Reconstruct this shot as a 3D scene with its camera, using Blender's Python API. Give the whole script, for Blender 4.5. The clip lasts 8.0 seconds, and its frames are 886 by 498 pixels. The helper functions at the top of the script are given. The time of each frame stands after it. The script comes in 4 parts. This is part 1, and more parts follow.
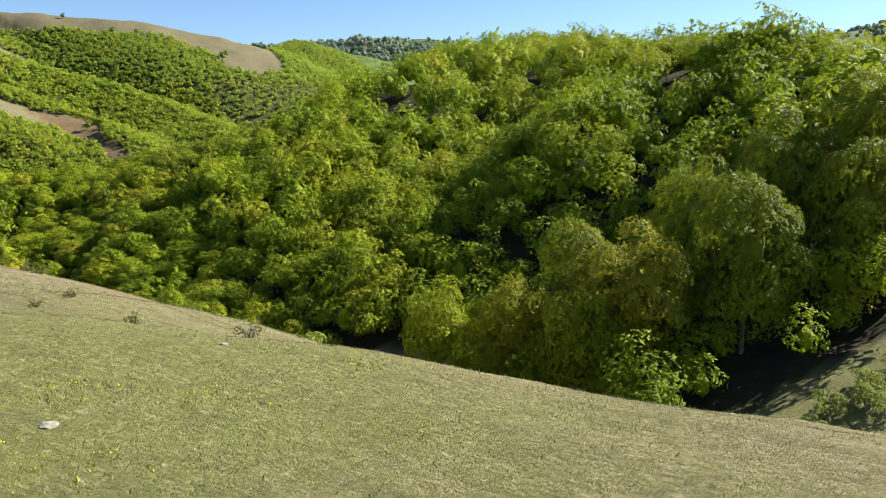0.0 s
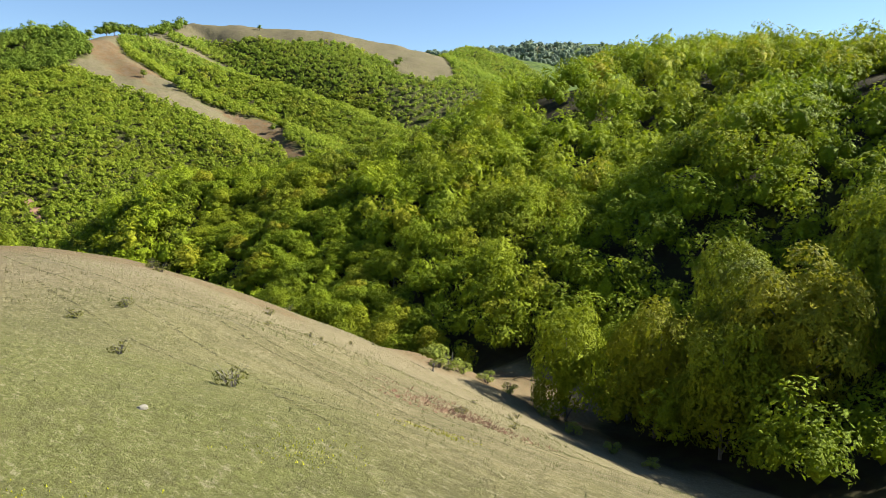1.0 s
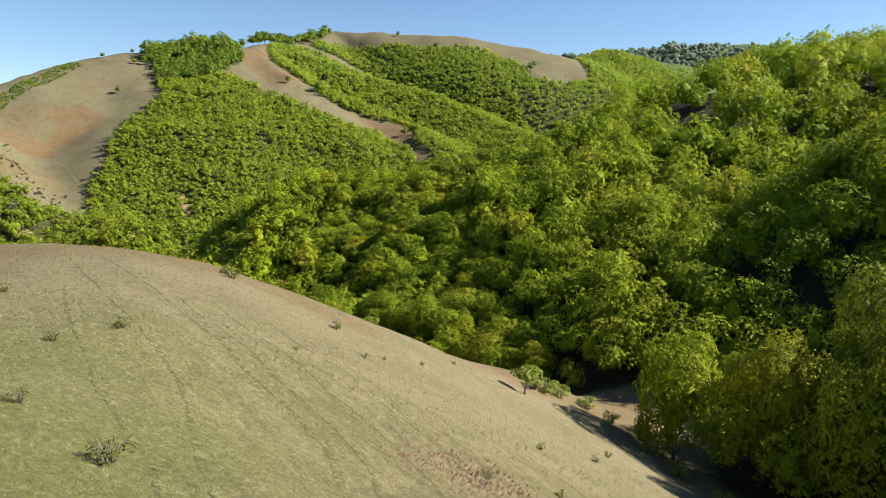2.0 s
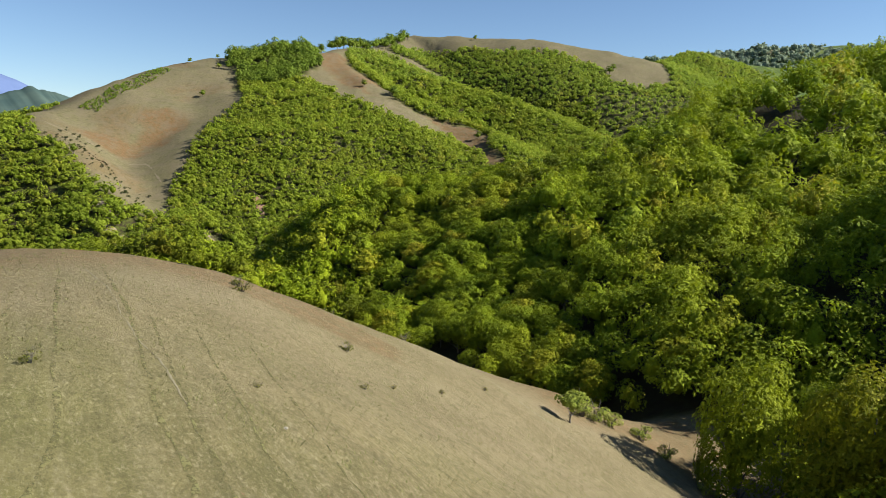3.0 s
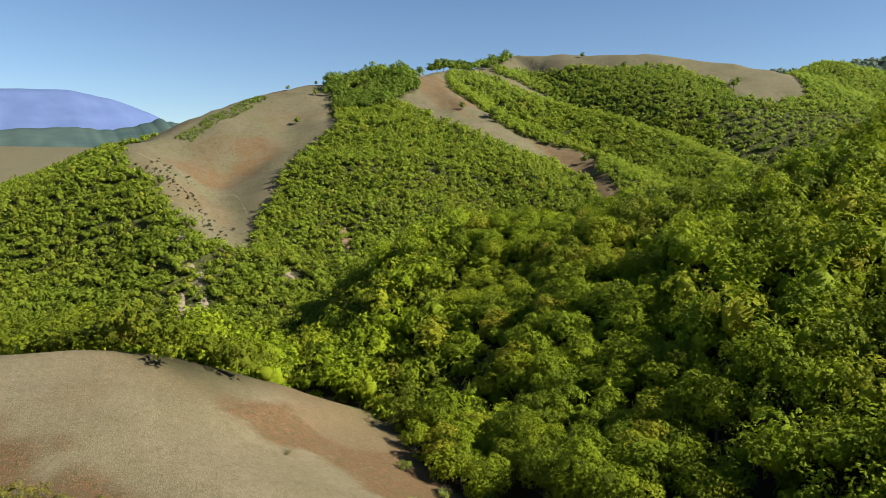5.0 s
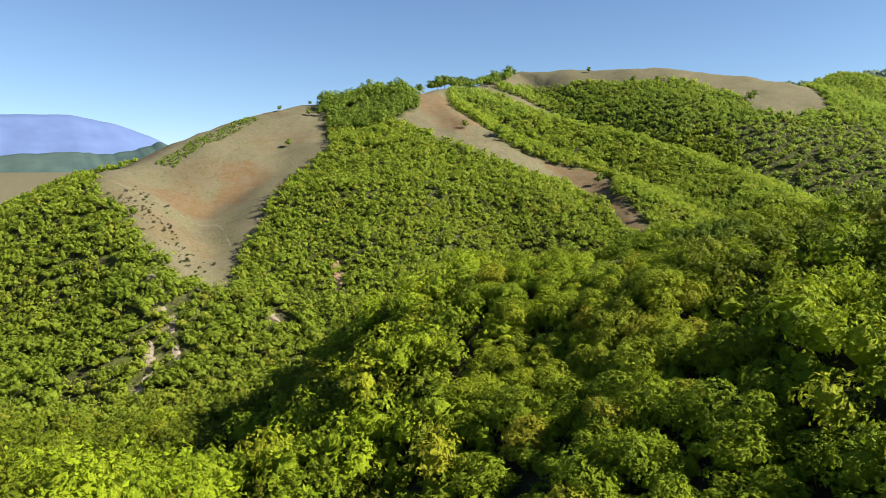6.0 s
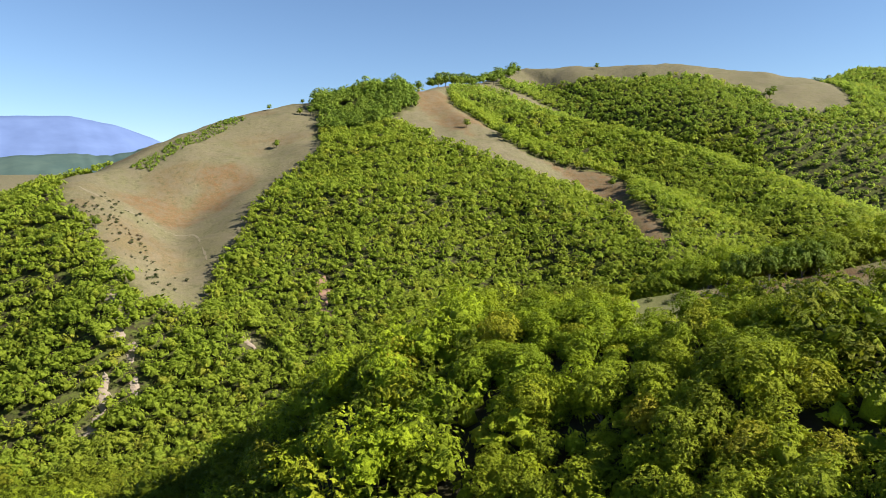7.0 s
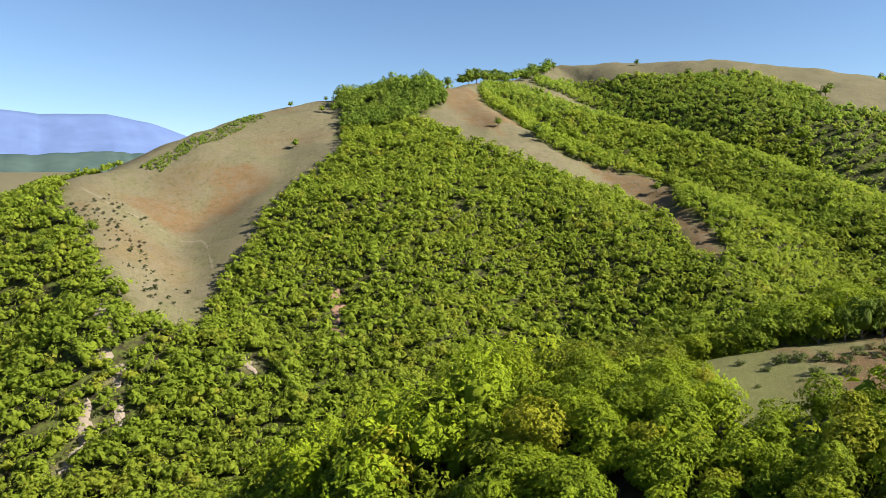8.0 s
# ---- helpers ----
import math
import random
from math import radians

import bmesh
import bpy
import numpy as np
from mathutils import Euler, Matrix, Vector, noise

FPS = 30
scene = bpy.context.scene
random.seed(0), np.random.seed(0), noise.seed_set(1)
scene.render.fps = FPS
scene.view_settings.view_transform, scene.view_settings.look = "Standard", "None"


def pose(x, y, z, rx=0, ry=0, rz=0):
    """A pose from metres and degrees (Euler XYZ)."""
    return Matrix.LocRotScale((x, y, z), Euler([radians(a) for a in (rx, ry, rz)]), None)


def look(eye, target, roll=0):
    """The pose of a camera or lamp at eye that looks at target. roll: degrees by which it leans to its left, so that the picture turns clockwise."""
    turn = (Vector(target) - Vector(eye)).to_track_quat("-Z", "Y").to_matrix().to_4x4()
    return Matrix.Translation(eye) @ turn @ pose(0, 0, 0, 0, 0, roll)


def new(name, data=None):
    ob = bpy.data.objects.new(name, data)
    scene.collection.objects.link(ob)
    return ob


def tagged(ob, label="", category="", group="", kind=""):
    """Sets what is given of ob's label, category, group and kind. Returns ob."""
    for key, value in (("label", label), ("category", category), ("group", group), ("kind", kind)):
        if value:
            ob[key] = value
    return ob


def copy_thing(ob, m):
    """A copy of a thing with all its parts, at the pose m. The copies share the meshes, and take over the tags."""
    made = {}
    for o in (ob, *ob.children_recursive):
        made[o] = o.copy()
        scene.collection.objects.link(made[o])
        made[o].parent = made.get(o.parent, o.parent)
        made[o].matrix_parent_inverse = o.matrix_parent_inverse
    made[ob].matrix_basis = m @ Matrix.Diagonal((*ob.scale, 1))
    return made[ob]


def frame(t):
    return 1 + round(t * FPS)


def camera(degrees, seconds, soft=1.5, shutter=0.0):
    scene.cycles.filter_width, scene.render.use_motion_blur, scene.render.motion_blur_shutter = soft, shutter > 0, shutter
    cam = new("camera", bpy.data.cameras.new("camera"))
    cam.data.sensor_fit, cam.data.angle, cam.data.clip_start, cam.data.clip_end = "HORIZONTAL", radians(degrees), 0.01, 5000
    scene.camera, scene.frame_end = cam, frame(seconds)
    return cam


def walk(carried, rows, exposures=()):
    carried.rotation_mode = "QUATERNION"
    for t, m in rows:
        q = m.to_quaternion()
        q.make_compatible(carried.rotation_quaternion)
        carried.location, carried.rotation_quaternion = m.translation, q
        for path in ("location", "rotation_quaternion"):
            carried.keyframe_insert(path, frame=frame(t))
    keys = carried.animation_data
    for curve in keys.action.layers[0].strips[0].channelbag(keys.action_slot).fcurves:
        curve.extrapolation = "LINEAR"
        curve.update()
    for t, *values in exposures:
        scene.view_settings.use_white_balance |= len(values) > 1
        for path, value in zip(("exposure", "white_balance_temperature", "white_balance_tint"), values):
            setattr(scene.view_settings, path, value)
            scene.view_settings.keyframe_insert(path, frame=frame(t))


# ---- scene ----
cam = camera(65.2, 8.0, soft=0.8)
# seconds, eye, a point that it looks at, roll
PATH = [
    (0, (-14.94, -14.637, 39.484), (-13.856, -12.99, 39.146), -0.6),
    (0.5, (-12.789, -13.687, 39.487), (-11.906, -11.923, 39.158), -0.2),
    (1, (-10.523, -12.451, 39.53), (-9.852, -10.595, 39.209), 0.3),
    (1.5, (-8.494, -11.129, 39.597), (-8.01, -9.215, 39.28), 0.6),
    (2, (-6.472, -9.512, 39.672), (-6.161, -7.561, 39.359), 0.8),
    (2.2, (-5.764, -8.774, 39.705), (-5.515, -6.814, 39.393), 1.0),
    (3.3, (-2.296, -4.483, 39.804), (-2.228, -2.508, 39.499), 1.2),
    (3.5, (-1.862, -3.802, 39.911), (-1.809, -1.826, 39.606), 1.2),
    (3.8, (-0.989, -2.356, 39.969), (-0.962, -0.379, 39.668), 1.1),
    (4, (0.099, 0.212, 40.071), (0.09, 2.189, 39.77), 1.1),
    (4.2, (1.238, 4.87, 40.209), (1.16, 6.848, 39.918), 1.1),
    (4.5, (2.105, 14.543, 40.609), (1.925, 16.515, 40.328), 0.8),
    (4.7, (1.982, 21.616, 40.864), (1.782, 23.587, 40.595), 0.6),
    (5.8, (-2.237, 60.726, 43.866), (-2.456, 62.704, 43.67), -0.5),
    (6, (-2.755, 67.573, 44.182), (-2.975, 69.552, 43.989), -0.6),
    (6.5, (-3.861, 84.087, 45.264), (-4.087, 86.065, 45.073), -0.8),
    (7, (-4.68, 101.127, 46.432), (-4.909, 103.104, 46.239), -0.8),
    (7.5, (-5.386, 117.121, 47.457), (-5.688, 119.089, 47.264), -0.5),
    (8, (-6.133, 129.662, 48.332), (-6.451, 131.627, 48.138), -0.4),
]
walk(cam, [(t, look(eye, target, roll)) for t, eye, target, roll in PATH],
     [(0.0, 1.56), (2.0, 1.36), (3.3, 1.05), (4.6, 0.96), (6.0, 1.33), (8.0, 1.38)])

# ---- light ----
SUN_EL, SUN_AZ = 34.5, 96.0  # degrees up; degrees from +y towards +x
world = bpy.data.worlds.new("sky")
scene.world = world
world.use_nodes = True
wn = world.node_tree.nodes
sky = wn.new("ShaderNodeTexSky")
sky.sky_type, sky.sun_disc = "NISHITA", False
sky.sun_elevation, sky.sun_rotation = radians(SUN_EL), radians(SUN_AZ)
sky.altitude, sky.air_density, sky.dust_density, sky.ozone_density = 1500, 1.0, 0.0, 4.0
wn["Background"].inputs["Strength"].default_value = 0.059
world.node_tree.links.new(sky.outputs["Color"], wn["Background"].inputs["Color"])
sun_data = bpy.data.lights.new("sun", "SUN")
sun_data.energy, sun_data.angle, sun_data.color = 5.0, radians(0.53), (1.0, 0.95, 0.86)
sun = new("sun", sun_data)
sun_dir = Vector((math.sin(radians(SUN_AZ)) * math.cos(radians(SUN_EL)),
                  math.cos(radians(SUN_AZ)) * math.cos(radians(SUN_EL)), math.sin(radians(SUN_EL))))
sun.matrix_world = look(sun_dir * 300, (0, 0, 0))



# ---- numeric helpers ----
def hash2(i, j, k):
    v = np.sin(i * 127.1 + j * 311.7 + k * 74.7) * 43758.5453
    return v - np.floor(v)


def vnoise(x, y, k=0.0):
    """Smooth value noise in 0..1 on a unit lattice."""
    xi, yi = np.floor(x), np.floor(y)
    u, v = x - xi, y - yi
    u, v = u * u * (3 - 2 * u), v * v * (3 - 2 * v)
    return ((hash2(xi, yi, k) * (1 - u) + hash2(xi + 1, yi, k) * u) * (1 - v)
            + (hash2(xi, yi + 1, k) * (1 - u) + hash2(xi + 1, yi + 1, k) * u) * v)


def fbm(x, y, k=0.0, octaves=4):
    total, amp = 0.0, 0.5
    for o in range(octaves):
        total = total + amp * vnoise(x * 2 ** o, y * 2 ** o, k + 13 * o)
        amp *= 0.5
    return total / (1 - 0.5 ** octaves)


def smooth(a, b, v):
    t = np.clip((v - a) / (b - a), 0, 1)
    return t * t * (3 - 2 * t)


# ---- the lie of the land ----
# a landform is a crest line: x, y, height, slope on its left hand, slope on its right hand; then its roundness and flat half-width
GRASS_HILL = [(-40, -90, 44, 0.25, 0.45), (-25.7, -25, 35.9, 0.25, 0.47), (-19.9, 0, 36.6, 0.23, 0.53), (-18.4, 11, 34.6, 0.2, 0.86),
              (-25.5, 37, 32.8, 0.17, 0.52), (-27.7, 50, 23.9, 0.24, -0.08), (-32.4, 63, 22.5, 0.29, 0.8), (-29.3, 78, 17.6, 0.2, 0.62),
              (-48.2, 98, 21.9, -0.02, 0.61), (-60, 116, 15, 0.4, 0.6)]
GRASS_SPUR = [(95, -4, 33, 0.4, 0.45), (64, 8, 25.5, 0.45, 0.5), (49, 14, 20.5, 0.5, 0.5), (38, 16, 17.5, 0.5, 0.5), (30, 18, 14, 0.6, 0.6)]
BROW = [(-3, -12, 33.6, 0.5, 0.3), (6, -8, 30.7, 0.5, 0.35), (13, -6, 22.5, 0.5, 0.4), (20, -3, 21.3, 0.6, 0.5), (27, 0, 17, 0.7, 0.7)]
WOOD_HILL = [(190, 215, 71, 0.2, 0.3), (140, 192, 62.5, 0.25, 0.3), (96, 182, 51.2, 0.3, 0.28), (60, 176, 37.5, 0.2, 0.25), (25, 181, 27.5, 0.2, 0.22),
             (0, 191, 23, 0.38, 0.25), (-20, 201, 21, 0.4, 0.3), (-38, 205, 11, 0.45, 0.35), (-60, 205, -5, 0.4, 0.4), (-100, 225, -24, 0.4, 0.4)]
WOOD_ARM = [(150, 170, 58, 0.4, 0.45), (136, 95, 53, 0.4, 0.5), (114, 54, 45, 0.5, 0.55), (80, 34, 32, 0.5, 0.55), (50, 30, 19, 0.6, 0.6), (36, 34, 12, 0.6, 0.6)]
BENCH = [(10, 203, 25.6, 0.6, 0.65), (24, 206, 27.6, 0.6, 0.65), (40, 213, 28.8, 0.6, 0.6), (75, 222, 33, 0.5, 0.5)]
SPUR = [(-100, 625, 114, 0.6, 0.4), (-140, 630, 111, 0.45, 0.4), (-176, 622, 107, 0.25, 0.4), (-190, 590, 100, 0.16, 0.4), (-215, 500, 73, 0.25, 0.35),
        (-233, 440, 51, 0.37, 0.35), (-212, 398, 44, 0.42, 0.4), (-179, 368, 31, 0.6, 0.45), (-154, 342, 12, 0.6, 0.5), (-147, 324, 5, 0.45, 0.5),
        (-143, 303, -12, 0.4, 0.5), (-132, 284, -29, 0.5, 0.5)]
RIB = [(-100, 625, 114, 0.45, 0.3), (-80, 520, 75, 0.11, 0.1), (-72, 445, 45, 0.11, 0.1), (-60, 400, 21, 0.1, 0.09), (-50, 368, 4, 0.12, 0.1), (-36, 335, -10, 0.2, 0.2),
       (-25, 305, -22, 0.3, 0.3)]
STRIP = [(-75, 640, 112, 0.42, 0.42), (-40, 565, 85, 0.42, 0.42), (-5, 550, 70, 0.42, 0.42), (25, 535, 58, 0.42, 0.42), (52, 510, 46, 0.42, 0.42),
         (58, 450, 35, 0.42, 0.42), (56, 406, 22, 0.42, 0.42), (58, 370, 9, 0.42, 0.42)]
BACK = [(-100, 625, 115, 0.4, 0.9), (-78, 655, 119, 0.4, 0.8), (-75, 720, 130, 0.4, 0.6), (-40, 795, 144, 0.4, 0.5), (-8, 884, 167, 0.4, 0.42),
        (55, 860, 165, 0.4, 0.43), (112, 830, 160, 0.4, 0.43), (160, 812, 155, 0.4, 0.43), (214, 800, 147, 0.4, 0.42), (246, 797, 140, 0.4, 0.42),
        (300, 860, 139, 0.4, 0.4), (358, 900, 157, 0.4, 0.45), (400, 908, 150, 0.4, 0.4), (480, 940, 148, 0.4, 0.35)]
BACK_SPUR = [(-62, 735, 129, 0.4, 0.42), (0, 692, 108, 0.4, 0.42), (56, 655, 86, 0.4, 0.42), (105, 600, 65, 0.4, 0.42), (132, 545, 49, 0.4, 0.42), (140, 480, 33, 0.4, 0.42)]
RIB_EAST = [(-45, 520, 69, 0.3, 0.3), (-5, 475, 49, 0.3, 0.35), (22, 432, 29, 0.3, 0.4), (38, 395, 11, 0.3, 0.4), (46, 365, -7, 0.3, 0.4)]
SLOPE_RIB = [(120, 85, 49, 0.35, 0.35), (85, 88, 37, 0.35, 0.35), (58, 90, 23, 0.35, 0.35), (40, 92, 13, 0.35, 0.4), (28, 95, 7, 0.4, 0.4)]
KNOLL = [(-128, 362, -2, 0.3, 0.3), (-110, 335, -7, 0.35, 0.35), (-99, 312, -18, 0.4, 0.4), (-92, 292, -29, 0.4, 0.4)]
LEFT_ARM = [(-240, 445, 51, 0.35, 0.3), (-262, 420, 34, 0.35, 0.3), (-292, 395, 18, 0.35, 0.3), (-340, 365, 4, 0.35, 0.3)]
FAR_RIGHT = [(200, 1500, 195, 0.3, 0.3), (500, 1420, 214, 0.3, 0.3), (605, 1368, 222, 0.3, 0.3), (760, 1290, 230, 0.3, 0.3), (980, 1110, 212, 0.3, 0.3),
             (1050, 1040, 218, 0.3, 0.3), (1160, 915, 215, 0.3, 0.3), (1320, 668, 208, 0.3, 0.3), (1345, 620, 220, 0.3, 0.3), (1450, 250, 215, 0.3, 0.3)]
MID_RIGHT = [(420, 1115, 160, 0.35, 0.4), (466, 1085, 181, 0.35, 0.4), (533, 1053, 189, 0.35, 0.4), (615, 1007, 182, 0.35, 0.4), (730, 940, 145, 0.35, 0.4)]
# roundness, flat half-width, and the distance past which the flanks steepen
LANDFORMS = [(GRASS_HILL, 20, 0, 60), (GRASS_SPUR, 10, 0, 40), (WOOD_HILL, 14, 0, 105), (WOOD_ARM, 10, 0, 90), (BENCH, 5, 10, 40), (SPUR, 9, 0, 80),
             (RIB, 12, 0, 72), (STRIP, 6, 0, 90), (BACK, 14, 0, 420), (BACK_SPUR, 8, 0, 140), (LEFT_ARM, 8, 0, 130), (FAR_RIGHT, 40, 0, 1200),
             (MID_RIGHT, 15, 0, 300), (BROW, 8, 0, 40), (KNOLL, 8, 0, 60), (RIB_EAST, 10, 0, 60), (SLOPE_RIB, 12, 0, 60)]


def near_line(x, y, knots, r=1.0, flat=0.0, reach=1e9):
    """The height under a crest line and the distance from it."""
    high, total, away = 0.0, 0.0, np.full(x.shape, 1e9)
    for (ax, ay, az, al, ar), (bx, by, bz, bl, br) in zip(knots, knots[1:]):
        ex, ey = bx - ax, by - ay
        px, py = x - ax, y - ay
        t = np.clip((px * ex + py * ey) / (ex * ex + ey * ey), 0, 1)
        d = np.hypot(px - t * ex, py - t * ey)
        side = smooth(-3, 3, (ex * py - ey * px) / math.hypot(ex, ey))
        slope = (al + (bl - al) * t) * side + (ar + (br - ar) * t) * (1 - side)
        de = np.maximum(d - flat, 0)
        w = (d + 2.0) ** -6.0
        high = high + w * (az + (bz - az) * t - slope * (np.sqrt(de * de + r * r) - r) - 0.004 * np.maximum(d - reach, 0) ** 2)
        total = total + w
        away = np.minimum(away, d)
    return high / total, away


def land(x, y):
    """Height of the ground, and by landform the raw heights and distances."""
    hs, ds = zip(*(near_line(x, y, k, r, w, e) for k, r, w, e in LANDFORMS))
    far = np.hypot(x, y - 200)
    floor = -32 + 0.0 * x + smooth(450, 1700, far) * 105 + smooth(1500, 4500, far) * 40
    k = 3.0
    stack = np.stack([*hs, floor])
    top = stack.max(0)
    z = top + k * np.log(np.exp((stack - top) / k).sum(0))
    ds = np.stack(ds)
    rough = smooth(15, 60, ds[0]) * 0.9 + 0.1
    z = z + rough * ((fbm(x / 46, y / 46, 3) - 0.5) * 7 + (fbm(x / 15, y / 15, 5) - 0.5) * 2.2) * (1 - 0.8 * smooth(20, 10, ds[4]))
    z = z + (fbm(x / 6, y / 6, 9) - 0.5) * 0.5
    return z, stack, ds


SCARS = [[(-149, 331), (-149, 326), (-141, 322), (-141, 318), (-140, 314)], [(-133, 314), (-132, 311)], [(-127, 305), (-125, 300)],
         [(-137, 303), (-132, 296), (-132, 291), (-133, 286)], [(-87, 376), (-81, 364), (-79, 351), (-74, 342)], [(-102, 329), (-95, 323)]]


def line_distance(x, y, pts):
    return near_line(x, y, [(a, b, 0, 0, 0) for a, b in pts])[1]


def scar(x, y):
    return np.min([line_distance(x, y, p) for p in SCARS], axis=0) < 1.1 + 5.5 * (fbm(x / 5, y / 5, 61) - 0.5)


def inside(x, y, outline):
    """True within a closed outline."""
    odd = np.zeros(x.shape, bool)
    for (ax, ay), (bx, by) in zip(outline, outline[1:] + outline[:1]):
        if ay != by:
            odd ^= ((ay > y) != (by > y)) & (x < ax + (bx - ax) * (y - ay) / (by - ay))
    return odd


# the bald strip beside the pyramid hill, from the saddle down
BALD_STRIP = [(-66, 690), (-58, 616), (-46, 609), (-30, 584), (-15, 543), (0, 526), (16, 525), (32, 520), (44, 515), (54, 497), (52, 476), (51, 440), (60, 416), (59, 402),
              (51, 400), (42, 436), (38, 458), (28, 488), (18, 491), (1, 488), (-14, 491), (-24, 496), (-40, 502), (-51, 507), (-66, 526), (-83, 537), (-90, 550), (-79, 590),
              (-86, 622), (-96, 645), (-84, 700)]


def wooded(x, y, stack, ds):
    """1 where forest stands, 0 on open ground."""
    wob = (fbm(x / 22, y / 22, 21) - 0.5)
    others = stack[2:13].max(0)
    grass = np.maximum(np.maximum(stack[0], stack[1]), stack[13])
    w = smooth(-1.0, 1.0, others - grass + 1.0 + 5 * wob)
    edge = np.interp(y, [343, 350, 371, 384, 400, 410, 429, 452, 460, 471, 485, 501, 515, 532, 560, 608, 640],
                     [-122, -125, -131, -133, -131, -131, -133, -134, -132, -128, -123, -120, -127, -133, -140, -159, -164]) + 4 * wob
    low_end = np.interp(x, [-230, -214, -197, -183, -172, -162, -146, -135, -129], [384, 368, 352, 341, 340, 335, 331, 334, 333]) + 8 * wob
    bald = (x < edge) & ((stack[5] > stack[10] - 4) | (x > -200)) & (y > low_end) & (y < 660) & (ds[5] < 130)
    crest_x = np.interp(y, [325, 345, 368, 398, 440, 500, 590], [-125, -146, -179, -212, -233, -215, -190])
    left_side = smooth(4, 12, crest_x - x + 22 * wob) * (y < 470)
    w = np.where(bald, left_side, w)
    behind = (x < crest_x - 4) & (y > 470) & (y < 660)
    w = np.where(behind, 0, w)
    w = np.where(inside(x + 9 * wob, y + 9 * (fbm(x / 9, y / 9, 23) - 0.5), BALD_STRIP), 0, w)
    w = np.where((line_distance(x, y, [(-62, 735), (-56, 743), (-27, 763), (1, 756), (23, 750)]) < 7 + 8 * wob), 0, w)
    crown_y = np.interp(x, [-60, -33, -18, 10, 36, 62, 100, 132, 166, 188, 195, 220, 260, 300], [735, 762, 806, 826, 802, 798, 778, 764, 749, 740, 690, 684, 700, 860])
    w = np.where((y > crown_y + 30 * wob) & (x > -60) & (x < 300) & (y > 640), 0, w)
    w = np.where((ds[8] < 10) & (y > 640) & (x < -30), 0, w)
    w = np.where((ds[4] < 25 + 8 * wob) & (x > 9) & (y > 187 + 0.1 * x) & (y < 217 + 0.3 * x), 0, w)
    w = np.maximum(w, smooth(99, 106, y + 0.25 * (x + 40)) * smooth(-34, -46, x + 14 * (wob - 0.5)) * (y < 300))
    # gully ground counts as wooded too, so the dark floor colour serves as its shade
    w = np.where((y > np.interp(x, [30, 42, 48, 58], [21, 17.5, 16, 15.5])) & (x > 28) & (x < 75) & (y < 45), 1, w)
    return w * ~scar(x, y)


# ---- materials ----
class Nodes:
    def __init__(self, name, rough=0.9, spec=0.2):
        self.mat = bpy.data.materials.new(name)
        self.mat.use_nodes = True
        self.tree = self.mat.node_tree
        self.bsdf = self.tree.nodes["Principled BSDF"]
        self.bsdf.inputs["Roughness"].default_value = rough
        self.bsdf.inputs["Specular IOR Level"].default_value = spec
        self.out = self.tree.nodes["Material Output"]

    def node(self, kind, **inputs):
        n = self.tree.nodes.new(kind)
        for key, value in inputs.items():
            self.put(n, key, value)
        return n

    def put(self, n, key, value):
        sock = n.inputs[key] if not isinstance(key, int) else n.inputs[key]
        if isinstance(value, bpy.types.NodeSocket):
            self.tree.links.new(value, sock)
        else:
            sock.default_value = value

    def coords(self):
        return self.tree.nodes.new("ShaderNodeNewGeometry").outputs["Position"]

    def noise(self, scale, detail=4, vector=None, rough=0.6):
        n = self.node("ShaderNodeTexNoise", Scale=scale, Detail=detail, Roughness=rough)
        self.tree.links.new(vector or self.coords(), n.inputs["Vector"])
        return n.outputs["Fac"]

    def ramp(self, fac, low, high):
        n = self.node("ShaderNodeMapRange")
        self.put(n, "Value", fac)
        self.put(n, "From Min", low)
        self.put(n, "From Max", high)
        return n.outputs["Result"]

    def mix(self, fac, a, b):
        n = self.tree.nodes.new("ShaderNodeMix")
        n.data_type = "RGBA"
        self.put(n, 0, fac)
        for i, v in ((6, a), (7, b)):
            if isinstance(v, bpy.types.NodeSocket):
                self.tree.links.new(v, n.inputs[i])
            else:
                n.inputs[i].default_value = (*v, 1)
        return n.outputs[2]

    def times(self, a, b):
        n = self.tree.nodes.new("ShaderNodeMath")
        n.operation = "MULTIPLY"
        self.put(n, 0, a)
        self.put(n, 1, b)
        return n.outputs[0]

    def attr(self, name):
        n = self.tree.nodes.new("ShaderNodeAttribute")
        n.attribute_name = name
        return n.outputs["Fac"]

    def colour(self, value):
        self.put(self.bsdf, "Base Color", value if isinstance(value, bpy.types.NodeSocket) else (*value, 1))

    def bump(self, height, strength, distance):
        n = self.node("ShaderNodeBump", Strength=strength, Distance=distance)
        self.tree.links.new(height, n.inputs["Height"])
        self.tree.links.new(n.outputs["Normal"], self.bsdf.inputs["Normal"])


